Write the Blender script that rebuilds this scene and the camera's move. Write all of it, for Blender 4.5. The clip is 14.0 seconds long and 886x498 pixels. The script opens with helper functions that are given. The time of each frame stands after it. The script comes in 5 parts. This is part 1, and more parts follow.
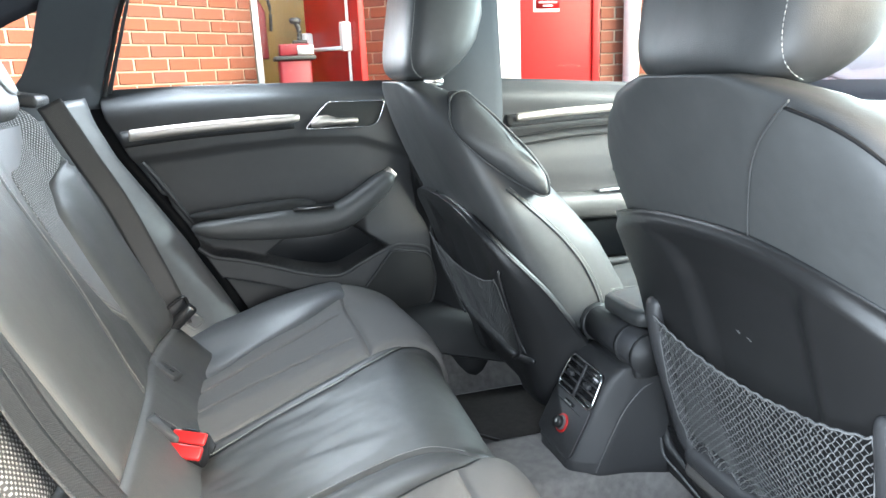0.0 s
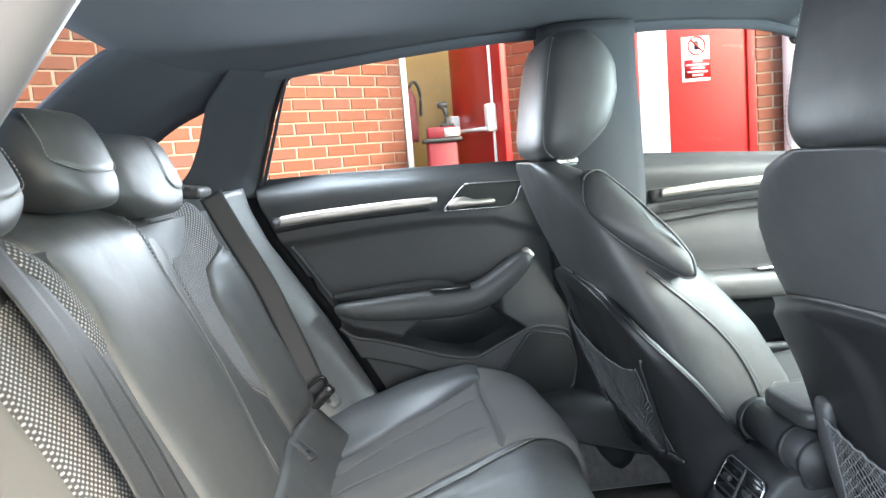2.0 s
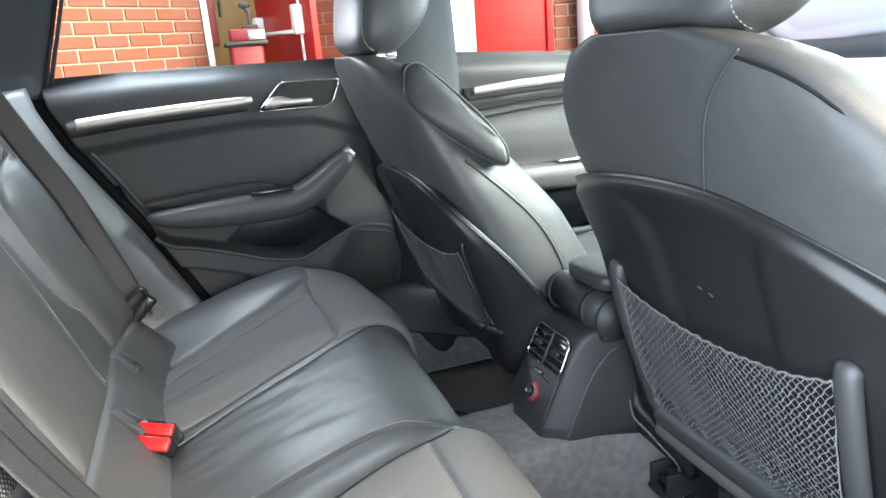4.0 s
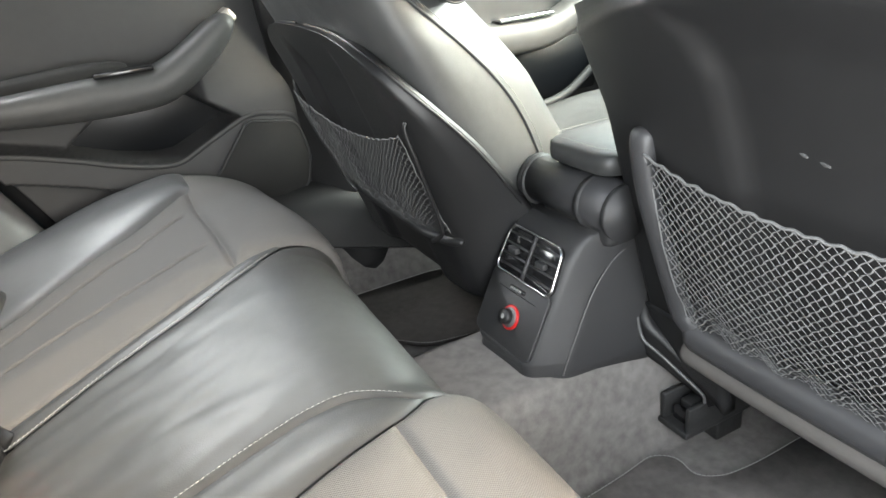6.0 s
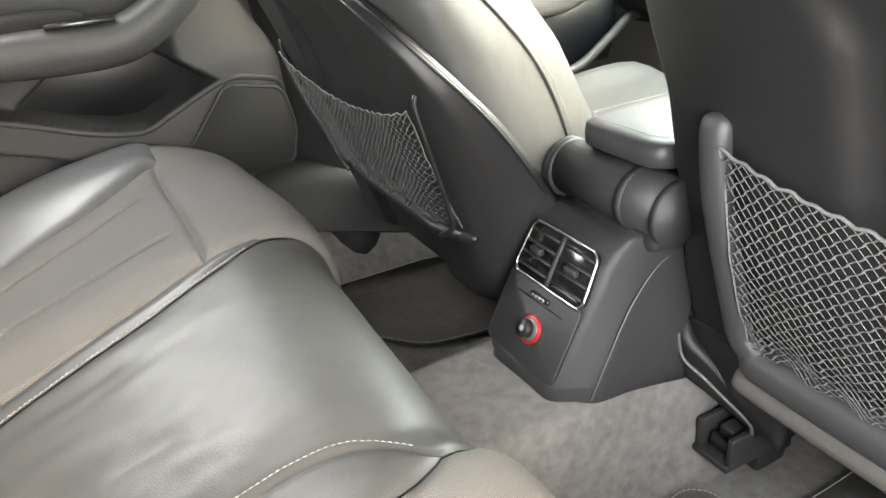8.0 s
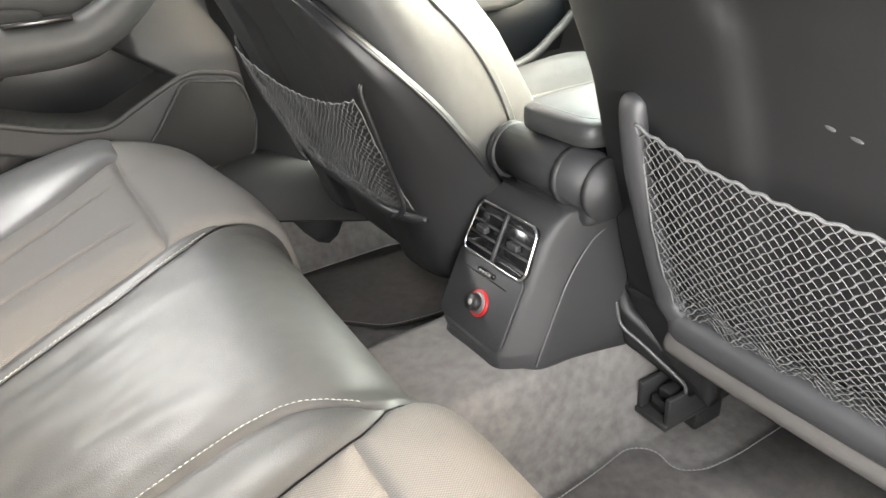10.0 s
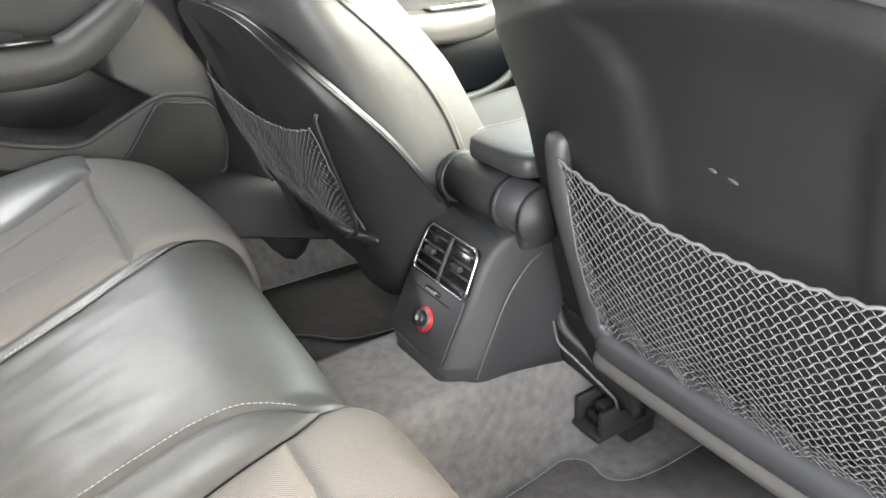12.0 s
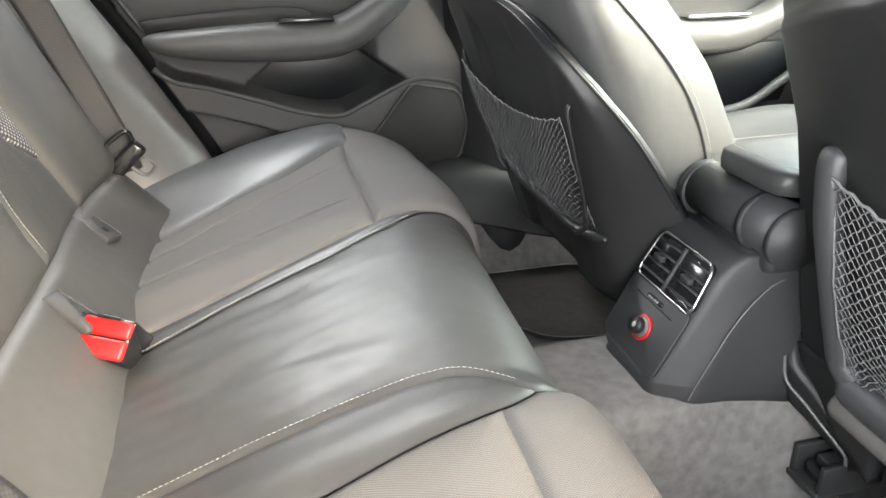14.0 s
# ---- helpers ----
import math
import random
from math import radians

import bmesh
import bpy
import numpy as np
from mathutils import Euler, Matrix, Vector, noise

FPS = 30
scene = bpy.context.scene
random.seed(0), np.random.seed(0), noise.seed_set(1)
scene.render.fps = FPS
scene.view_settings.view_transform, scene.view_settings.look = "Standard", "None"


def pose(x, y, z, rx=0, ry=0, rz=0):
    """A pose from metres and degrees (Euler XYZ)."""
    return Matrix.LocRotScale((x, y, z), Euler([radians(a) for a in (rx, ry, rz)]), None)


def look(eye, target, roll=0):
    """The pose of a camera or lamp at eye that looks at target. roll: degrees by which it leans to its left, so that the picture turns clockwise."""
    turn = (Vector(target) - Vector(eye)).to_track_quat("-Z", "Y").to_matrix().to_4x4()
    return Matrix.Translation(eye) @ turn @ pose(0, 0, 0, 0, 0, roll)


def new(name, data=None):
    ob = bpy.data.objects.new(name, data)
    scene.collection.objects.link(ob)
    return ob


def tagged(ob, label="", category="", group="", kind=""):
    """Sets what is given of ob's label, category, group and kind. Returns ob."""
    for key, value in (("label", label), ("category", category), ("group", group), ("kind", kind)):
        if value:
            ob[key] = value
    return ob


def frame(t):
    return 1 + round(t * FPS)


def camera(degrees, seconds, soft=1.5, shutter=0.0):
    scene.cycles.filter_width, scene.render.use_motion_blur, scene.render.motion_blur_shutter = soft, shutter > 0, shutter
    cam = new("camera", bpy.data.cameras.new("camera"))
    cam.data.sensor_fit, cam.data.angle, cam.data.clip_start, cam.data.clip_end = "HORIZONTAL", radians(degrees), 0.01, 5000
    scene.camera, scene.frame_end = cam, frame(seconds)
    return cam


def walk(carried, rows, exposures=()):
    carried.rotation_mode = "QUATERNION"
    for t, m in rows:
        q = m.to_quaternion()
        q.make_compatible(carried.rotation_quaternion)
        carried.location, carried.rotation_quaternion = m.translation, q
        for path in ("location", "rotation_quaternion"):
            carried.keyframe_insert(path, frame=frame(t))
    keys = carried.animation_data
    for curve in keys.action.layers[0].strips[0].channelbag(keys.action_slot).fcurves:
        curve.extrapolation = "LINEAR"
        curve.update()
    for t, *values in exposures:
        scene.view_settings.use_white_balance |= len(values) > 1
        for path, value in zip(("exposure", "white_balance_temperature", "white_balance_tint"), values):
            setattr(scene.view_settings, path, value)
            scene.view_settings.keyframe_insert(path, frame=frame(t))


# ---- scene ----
cam = camera(65.1, 14.0)

# the camera and its walk
PATH = [
    (0, (-0.223, -0.999, 1.12), (0.301, 0.868, 0.628), -2.5),
    (0.5, (-0.211, -0.985, 1.114), (0.235, 0.905, 0.636), -2.9),
    (1, (-0.204, -0.971, 1.113), (0.07, 0.966, 0.697), -3.7),
    (1.5, (-0.201, -0.97, 1.131), (-0.046, 1.0, 0.818), -4.4),
    (2, (-0.187, -0.968, 1.128), (-0.062, 1.012, 0.871), -4.9),
    (2.5, (-0.183, -0.968, 1.128), (-0.026, 1.006, 0.846), -4.8),
    (3, (-0.193, -0.976, 1.121), (0.129, 0.951, 0.694), -4.8),
    (3.5, (-0.215, -0.994, 1.132), (0.31, 0.865, 0.615), -4.9),
    (3.7, (-0.217, -1.009, 1.123), (0.351, 0.835, 0.597), -4.9),
    (5.8, (-0.168, -0.693, 0.999), (0.603, 0.969, 0.197), -5.7),
    (6, (-0.155, -0.671, 0.989), (0.642, 0.964, 0.158), -6.2),
    (6.5, (-0.141, -0.606, 0.972), (0.657, 1.002, 0.089), -5.5),
    (7, (-0.123, -0.551, 0.967), (0.674, 1.052, 0.075), -4.6),
    (7.2, (-0.121, -0.53, 0.963), (0.685, 1.065, 0.065), -4.2),
    (9.3, (-0.118, -0.545, 0.961), (0.728, 1.008, 0.027), -4.6),
    (9.5, (-0.119, -0.558, 0.966), (0.734, 0.989, 0.028), -4.7),
    (10, (-0.121, -0.588, 0.965), (0.759, 0.948, 0.036), -4.5),
    (10.5, (-0.118, -0.618, 0.975), (0.805, 0.901, 0.058), -4.0),
    (11, (-0.112, -0.64, 0.975), (0.849, 0.862, 0.068), -3.3),
    (11.5, (-0.117, -0.65, 0.981), (0.846, 0.857, 0.087), -2.8),
    (12, (-0.11, -0.655, 0.991), (0.825, 0.876, 0.106), -2.5),
    (12.5, (-0.108, -0.659, 0.989), (0.757, 0.919, 0.116), -2.2),
    (13, (-0.126, -0.663, 0.981), (0.619, 0.981, 0.119), -1.9),
    (13.5, (-0.145, -0.664, 0.974), (0.465, 1.04, 0.123), -1.9),
    (14, (-0.152, -0.653, 0.974), (0.279, 1.107, 0.127), -0.7),
]
walk(cam, [(t, look(eye, target, roll)) for t, eye, target, roll in PATH], [(0.0, 2.95, 5750, 5), (3.7, 2.75, 5750, 5), (5.8, 3.3, 6500, 8), (7.2, 3.45, 6780, 9), (9.3, 3.79, 7050, 12), (12.0, 3.6, 6700, 10), (14.0, 3.45, 6650, 10)])

# ---- light ----
world = bpy.data.worlds.new("sky")
scene.world = world
world.use_nodes = True
wn = world.node_tree
sky = wn.nodes.new("ShaderNodeTexSky")
sky.sky_type = "NISHITA"
sky.sun_disc = False
sky.sun_elevation, sky.sun_rotation = radians(33), radians(135)
sky.air_density, sky.dust_density, sky.ozone_density = 1.2, 8.0, 1.0
wn.links.new(sky.outputs[0], wn.nodes["Background"].inputs[0])
wn.nodes["Background"].inputs[1].default_value = 0.115
sun = new("sun", bpy.data.lights.new("sun", "SUN"))
sun.data.energy, sun.data.angle, sun.data.color = 0.12, radians(60), (1, 0.98, 0.95)
sun.matrix_world = look((5, -5, 4.6), (0, 0, 0.6))


def opening_light(name, watts, wide, high, eye, target, tint=(0.95, 0.98, 1.0)):
    """Stands in for the sky's light in one opening of the car."""
    lamp = new(name, bpy.data.lights.new(name, "AREA"))
    lamp.data.shape, lamp.data.size, lamp.data.size_y, lamp.data.energy = "RECTANGLE", wide, high, watts
    lamp.data.color = tint
    lamp.matrix_world = look(eye, target)


opening_light("windscreen_daylight", 8.5, 1.15, 0.6, (1.12, 0, 1.21), (0.2, 0, 0.75), (0.89, 1.0, 0.94))
opening_light("door_daylight", 1.9, 0.5, 0.6, (-0.05, -0.83, 0.80), (0.32, -0.36, 0.62))
opening_light("rear_window_daylight", 0.8, 0.9, 0.25, (-1.02, 0, 1.2), (0.0, 0, 1.08))
opening_light("window_daylight", 0.9, 0.4, 0.2, (-0.32, 0.655, 1.21), (-0.08, -0.1, 0.55))

# ---- materials ----


def material(name, color, rough=0.5, metal=0.0, vary=0.12, scale=30.0, bump=0.0, bump_scale=400.0, spec=0.5, wear=0.0, fold=0.0):
    """A procedural surface: two scales of colour variation, roughness variation and fine relief."""
    m = bpy.data.materials.new(name)
    m.use_nodes = True
    t = m.node_tree
    b = t.nodes["Principled BSDF"]
    b.inputs["Metallic"].default_value = metal
    b.inputs["Specular IOR Level"].default_value = spec
    co = t.nodes.new("ShaderNodeTexCoord")
    n1, n2 = t.nodes.new("ShaderNodeTexNoise"), t.nodes.new("ShaderNodeTexNoise")
    n1.inputs["Scale"].default_value, n1.inputs["Detail"].default_value = scale * 0.2, 3
    n2.inputs["Scale"].default_value, n2.inputs["Detail"].default_value = scale * 3, 4
    for n in (n1, n2):
        t.links.new(co.outputs["Object"], n.inputs["Vector"])
    mix = t.nodes.new("ShaderNodeMath")
    mix.operation = "MULTIPLY_ADD"
    mix.inputs[1].default_value = 0.6
    half = t.nodes.new("ShaderNodeMath")
    half.operation = "MULTIPLY"
    half.inputs[1].default_value = 0.4
    t.links.new(n2.outputs["Fac"], half.inputs[0])
    t.links.new(n1.outputs["Fac"], mix.inputs[0])
    t.links.new(half.outputs[0], mix.inputs[2])
    ramp = t.nodes.new("ShaderNodeValToRGB")
    e = ramp.color_ramp.elements
    e[0].position, e[1].position = 0.3, 0.7
    e[0].color = (*[c * (1 - vary) for c in color], 1)
    e[1].color = (*[min(1, c * (1 + vary)) for c in color], 1)
    t.links.new(mix.outputs[0], ramp.inputs[0])
    t.links.new(ramp.outputs[0], b.inputs["Base Color"])
    r = t.nodes.new("ShaderNodeMapRange")
    r.inputs["To Min"].default_value, r.inputs["To Max"].default_value = max(0, rough - 0.07 - wear), min(1, rough + 0.07 + wear)
    r.inputs["From Min"].default_value, r.inputs["From Max"].default_value = 0.2, 0.8
    t.links.new(n1.outputs["Fac"], r.inputs["Value"])
    t.links.new(r.outputs[0], b.inputs["Roughness"])
    if bump:
        n3 = t.nodes.new("ShaderNodeTexVoronoi")
        n3.inputs["Scale"].default_value = bump_scale
        t.links.new(co.outputs["Object"], n3.inputs["Vector"])
        bp = t.nodes.new("ShaderNodeBump")
        bp.inputs["Strength"].default_value, bp.inputs["Distance"].default_value = bump, 0.0006
        t.links.new(n3.outputs["Distance"], bp.inputs["Height"])
        t.links.new(bp.outputs[0], b.inputs["Normal"])
        if fold:
            n4 = t.nodes.new("ShaderNodeTexNoise")
            n4.inputs["Scale"].default_value, n4.inputs["Detail"].default_value = 16.0, 2
            t.links.new(co.outputs["Object"], n4.inputs["Vector"])
            b2 = t.nodes.new("ShaderNodeBump")
            b2.inputs["Strength"].default_value, b2.inputs["Distance"].default_value = fold, 0.01
            t.links.new(n4.outputs["Fac"], b2.inputs["Height"])
            t.links.new(bp.outputs[0], b2.inputs["Normal"])
            t.links.new(b2.outputs[0], b.inputs["Normal"])
    return m


def woven(name, dark, light, pitch, rough=0.85, low=-0.7, relief=0.6, squeeze=1.0):
    """A coarse woven cloth: an even weave of threads, by object coordinates."""
    m = material(name, dark, rough, vary=0.1, scale=20)
    t = m.node_tree
    b = t.nodes["Principled BSDF"]
    uv = t.nodes.new("ShaderNodeTexCoord")
    sep = t.nodes.new("ShaderNodeSeparateXYZ")
    t.links.new(uv.outputs["UV"], sep.inputs[0])
    s = []
    for k in (0, 1):
        a = t.nodes.new("ShaderNodeMath")
        a.operation = "MULTIPLY"
        a.inputs[1].default_value = 2 * math.pi / (pitch * (squeeze if k else 1.0))
        t.links.new(sep.outputs[k], a.inputs[0])
        c = t.nodes.new("ShaderNodeMath")
        c.operation = "SINE"
        t.links.new(a.outputs[0], c.inputs[0])
        s.append(c)
    p = t.nodes.new("ShaderNodeMath")
    p.operation = "MULTIPLY"
    t.links.new(s[0].outputs[0], p.inputs[0])
    t.links.new(s[1].outputs[0], p.inputs[1])
    f = t.nodes.new("ShaderNodeMapRange")
    f.inputs["From Min"].default_value, f.inputs["From Max"].default_value = low, 0.7
    t.links.new(p.outputs[0], f.inputs["Value"])
    old = b.inputs["Base Color"].links[0].from_socket
    mx = t.nodes.new("ShaderNodeMix")
    mx.data_type = "RGBA"
    t.links.new(f.outputs[0], mx.inputs[0])
    t.links.new(old, mx.inputs[6])
    mx.inputs[7].default_value = (*light, 1)
    t.links.new(mx.outputs[2], b.inputs["Base Color"])
    bp = t.nodes.new("ShaderNodeBump")
    bp.inputs["Strength"].default_value, bp.inputs["Distance"].default_value = relief, pitch * 0.25
    t.links.new(f.outputs[0], bp.inputs["Height"])
    t.links.new(bp.outputs[0], b.inputs["Normal"])
    return m


def glass_material(name, tint=(1, 1, 1), ior=1.09):
    m = bpy.data.materials.new(name)
    m.use_nodes = True
    t = m.node_tree
    t.nodes.remove(t.nodes["Principled BSDF"])
    tr, gl, fr, mx = (t.nodes.new("ShaderNode" + k) for k in ("BsdfTransparent", "BsdfGlossy", "Fresnel", "MixShader"))
    tr.inputs[0].default_value = (*tint, 1)
    gl.inputs["Roughness"].default_value = 0.01
    fr.inputs[0].default_value = ior
    t.links.new(fr.outputs[0], mx.inputs[0])
    t.links.new(tr.outputs[0], mx.inputs[1])
    t.links.new(gl.outputs[0], mx.inputs[2])
    t.links.new(mx.outputs[0], t.nodes["Material Output"].inputs[0])
    return m


LEATHER = material("black_leather", (0.046, 0.047, 0.047), 0.47, vary=0.15, scale=25, bump=0.25, bump_scale=900, wear=0.05, spec=0.42, fold=0.22)
LEATHER_SHINY = material("worn_black_leather", (0.05, 0.0505, 0.049), 0.44, vary=0.2, scale=18, bump=0.2, bump_scale=900, wear=0.08, fold=0.2)
BOLSTER = material("polished_black_leather", (0.085, 0.087, 0.09), 0.34, vary=0.15, scale=18, bump=0.15, bump_scale=900, wear=0.08)
VINYL = material("black_seat_shell", (0.0135, 0.0135, 0.014), 0.42, vary=0.15, scale=12, bump=0.25, bump_scale=1200, spec=0.45, wear=0.06)
PLASTIC = material("black_grained_plastic", (0.028, 0.028, 0.029), 0.5, vary=0.1, scale=30, bump=0.4, bump_scale=1500)
SOFT_TRIM = material("dark_soft_touch_trim", (0.034, 0.0345, 0.036), 0.55, vary=0.1, scale=20, bump=0.3, bump_scale=1300, spec=0.35)
# blue-black lining, darkened further to carry the shade inside the door pockets
SHADED_POCKET = material("shaded_blue_black_pocket", (0.004, 0.005, 0.0065), 0.35, vary=0.2, scale=8, spec=0.3)
GLOSS_BLACK = material("gloss_black", (0.012, 0.012, 0.013), 0.15, vary=0.05)
PILLAR = material("grey_pillar_trim", (0.042, 0.045, 0.05), 0.8, vary=0.06, scale=20, bump=0.2, bump_scale=1000, spec=0.2)
HEADLINER = material("dark_headliner_cloth", (0.058, 0.063, 0.073), 0.95, vary=0.08, scale=40, bump=0.4, bump_scale=1800)
CARPET = material("charcoal_carpet", (0.145, 0.137, 0.129), 0.98, vary=0.5, scale=22, bump=1.0, bump_scale=900)
MAT = material("charcoal_mat_pile", (0.15, 0.141, 0.132), 0.98, vary=0.45, scale=24, bump=1.0, bump_scale=1000)
# brown pile, darkened further for the shade behind the passenger seat
SHADED_MAT = material("shaded_brown_mat_pile", (0.055, 0.05, 0.045), 0.98, vary=0.45, scale=24, bump=1.0, bump_scale=1000)
ALU = material("brushed_aluminium", (0.5, 0.46, 0.42), 0.5, 1.0, vary=0.05, scale=60)
CHROME = material("satin_chrome", (0.8, 0.8, 0.8), 0.18, 1.0, vary=0.03)
STITCH = material("pale_grey_thread", (0.27, 0.27, 0.255), 0.8, vary=0.1, scale=200)
SCUFF = material("scuffed_plastic", (0.04, 0.04, 0.04), 0.7, vary=0.3, scale=300)
STEEL = material("bare_dark_steel", (0.05, 0.05, 0.05), 0.5, 0.6, vary=0.3, scale=80)
POST = material("charcoal_moulded_plastic", (0.035, 0.035, 0.037), 0.45, vary=0.1, scale=30, bump=0.3, bump_scale=1300)
GREY_BAR = material("grey_seat_base_cloth", (0.085, 0.079, 0.074), 0.8, vary=0.12, scale=40, bump=0.5, bump_scale=900)
STEEL_TRIM = material("worn_grey_trim", (0.12, 0.12, 0.12), 0.45, 0.3, vary=0.2, scale=60)
RED_PLASTIC = material("red_buckle_plastic", (0.4, 0.01, 0.01), 0.4, vary=0.05)
BELT = woven("black_belt_webbing", (0.018, 0.018, 0.019), (0.04, 0.04, 0.041), 0.0024, 0.5, relief=0.35, squeeze=3.2)
BELT.node_tree.nodes["Principled BSDF"].inputs["Specular IOR Level"].default_value = 0.35
CLOTH = woven("grey_seat_cloth", (0.082, 0.079, 0.075), (0.128, 0.123, 0.117), 0.0036, 0.85, relief=0.4, squeeze=0.6)
MESH_CLOTH = woven("grey_dotted_mesh_cloth", (0.035, 0.035, 0.036), (0.27, 0.27, 0.27), 0.0076, 0.85, 0.0)
NET = material("grey_net_cord", (0.12, 0.12, 0.12), 0.8, vary=0.2, scale=300)
GREY_FOAM = material("grille_fabric", (0.012, 0.012, 0.012), 0.9, vary=0.05, bump=0.6, bump_scale=1500)
WHITE_CAR = material("white_car_paint", (0.78, 0.79, 0.8), 0.2, vary=0.02)
SILVER = material("silver_car_paint", (0.19, 0.19, 0.2), 0.35, 0.2, vary=0.03)
WHITE = material("white_paint", (0.8, 0.8, 0.78), 0.45, vary=0.05, scale=6)
RED_PAINT = material("red_door_paint", (0.4, 0.006, 0.006), 0.35, vary=0.06, scale=5, wear=0.05)
DARK_RED = material("faded_red_plastic", (0.17, 0.010, 0.016), 0.5, vary=0.2, scale=10)
YELLOW = material("yellow_wall_paint", (0.34, 0.22, 0.07), 0.6, vary=0.1, scale=4)
MORTAR = material("pale_mortar", (0.31, 0.25, 0.19), 0.95, vary=0.15, scale=30, bump=0.6, bump_scale=150)
ASPHALT = material("asphalt", (0.05, 0.05, 0.052), 0.9, vary=0.3, scale=12, bump=0.8, bump_scale=120)
RUBBER = material("black_rubber_seal", (0.006, 0.006, 0.0065), 0.7, vary=0.1, spec=0.15)
GLASS = glass_material("clear_window_glass", (0.93, 0.95, 0.94))
DARK_GLASS = glass_material("tinted_rear_glass", (0.72, 0.75, 0.76), 1.02)


def brick_material():
    m = material("orange_red_brick", (0.2, 0.06, 0.03), 0.9, vary=0.25, scale=25, bump=0.7, bump_scale=130)
    t = m.node_tree
    b = t.nodes["Principled BSDF"]
    oi, ramp, mx = t.nodes.new("ShaderNodeObjectInfo"), t.nodes.new("ShaderNodeValToRGB"), t.nodes.new("ShaderNodeMix")
    e = ramp.color_ramp.elements
    e[0].color, e[1].color = (0.185, 0.07, 0.04, 1), (0.12, 0.064, 0.055, 1)
    e[0].position, e[1].position = 0.55, 1.0
    e2 = ramp.color_ramp.elements.new(0.2)
    e2.color = (0.175, 0.06, 0.034, 1)
    mx.data_type = "RGBA"
    mx.inputs[0].default_value = 0.6
    t.links.new(oi.outputs["Random"], ramp.inputs[0])
    t.links.new(b.inputs["Base Color"].links[0].from_socket, mx.inputs[6])
    t.links.new(ramp.outputs[0], mx.inputs[7])
    t.links.new(mx.outputs[2], b.inputs["Base Color"])
    return m


BRICK = brick_material()

# ---- building helpers ----


def lerp(a, b, f):
    return a + (b - a) * f


def curve_at(points, f):
    """A point on a smooth line through the points, f from 0 to 1 over their even steps."""
    n = len(points) - 1
    i = min(int(f * n), n - 1)
    u = f * n - i
    p = [Vector(points[max(0, min(n, k))]) for k in (i - 1, i, i + 1, i + 2)]
    return 0.5 * (2 * p[1] + (p[2] - p[0]) * u + (2 * p[0] - 5 * p[1] + 4 * p[2] - p[3]) * u * u + (3 * p[1] - p[0] - 3 * p[2] + p[3]) * u ** 3)


def table(xs, x):
    """Linear look-up in pairs (x, y)."""
    if x <= xs[0][0]:
        return xs[0][1]
    for (a, b), (c, d) in zip(xs, xs[1:]):
        if x <= c:
            return lerp(b, d, (x - a) / (c - a))
    return xs[-1][1]


def smooth(a, b, x):
    u = max(0.0, min(1.0, (x - a) / (b - a)))
    return u * u * (3 - 2 * u)


def part(name, data, mat, parent=None, label="", flat=False):
    """One mesh object from (verts, faces) or (verts, faces, uvs), under a thing or a part."""
    verts, faces = data[0], data[1]
    me = bpy.data.meshes.new(name)
    me.from_pydata([tuple(v) for v in verts], [], faces)
    if len(data) > 2:
        layer = me.uv_layers.new(name="UVMap")
        co = data[2]
        for loop in me.loops:
            layer.data[loop.index].uv = co[loop.vertex_index]
    me.materials.append(mat)
    if not flat:
        me.polygons.foreach_set("use_smooth", [True] * len(me.polygons))
    me.update()
    ob = new(name, me)
    if parent:
        ob.parent = parent
    if label:
        ob["label"] = label
    return ob


def thing(name, label, category, at=(0, 0, 0), group="", kind=""):
    ob = new(name)
    ob.empty_display_size = 0.05
    ob.location = at
    return tagged(ob, label, category, group, kind)


def joined(*pieces):
    verts, faces, uvs = [], [], []
    for p in pieces:
        k = len(verts)
        verts += list(p[0])
        faces += [tuple(i + k for i in f) for f in p[1]]
        uvs += list(p[2]) if len(p) > 2 else [(0, 0)] * len(p[0])
    return verts, faces, uvs


def sheet(f, nu, nv, thick=None, uv=None):
    """A grid of f(u, v) with u, v from 0 to 1. thick: a vector by which a second side lies behind."""
    verts = [Vector(f(i / nu, j / nv)) for i in range(nu + 1) for j in range(nv + 1)]
    uvs = [uv(i / nu, j / nv) if uv else (i / nu, j / nv) for i in range(nu + 1) for j in range(nv + 1)]
    idx = lambda i, j: i * (nv + 1) + j
    faces = [(idx(i, j), idx(i + 1, j), idx(i + 1, j + 1), idx(i, j + 1)) for i in range(nu) for j in range(nv)]
    if thick is not None:
        k = len(verts)
        t = Vector(thick)
        verts += [v + t for v in verts]
        uvs += uvs
        faces += [tuple(reversed([a + k for a in q])) for q in faces]
        rim = [idx(i, 0) for i in range(nu + 1)] + [idx(nu, j) for j in range(1, nv + 1)]
        rim += [idx(i, nv) for i in range(nu - 1, -1, -1)] + [idx(0, j) for j in range(nv - 1, 0, -1)]
        for a, b in zip(rim, rim[1:] + rim[:1]):
            faces.append((b, a, a + k, b + k))
    return verts, faces, uvs


def loft(rings, caps=True, closed=True):
    """Closed rings of equally many points, joined along."""
    n = len(rings[0])
    verts = [Vector(p) for r in rings for p in r]
    faces = []
    for i in range(len(rings) - 1):
        for j in range(n if closed else n - 1):
            a, b = i * n + j, i * n + (j + 1) % n
            faces.append((a, b, b + n, a + n))
    if caps:
        faces.append(tuple(reversed(range(n))))
        faces.append(tuple(range((len(rings) - 1) * n, len(rings) * n)))
    return verts, faces


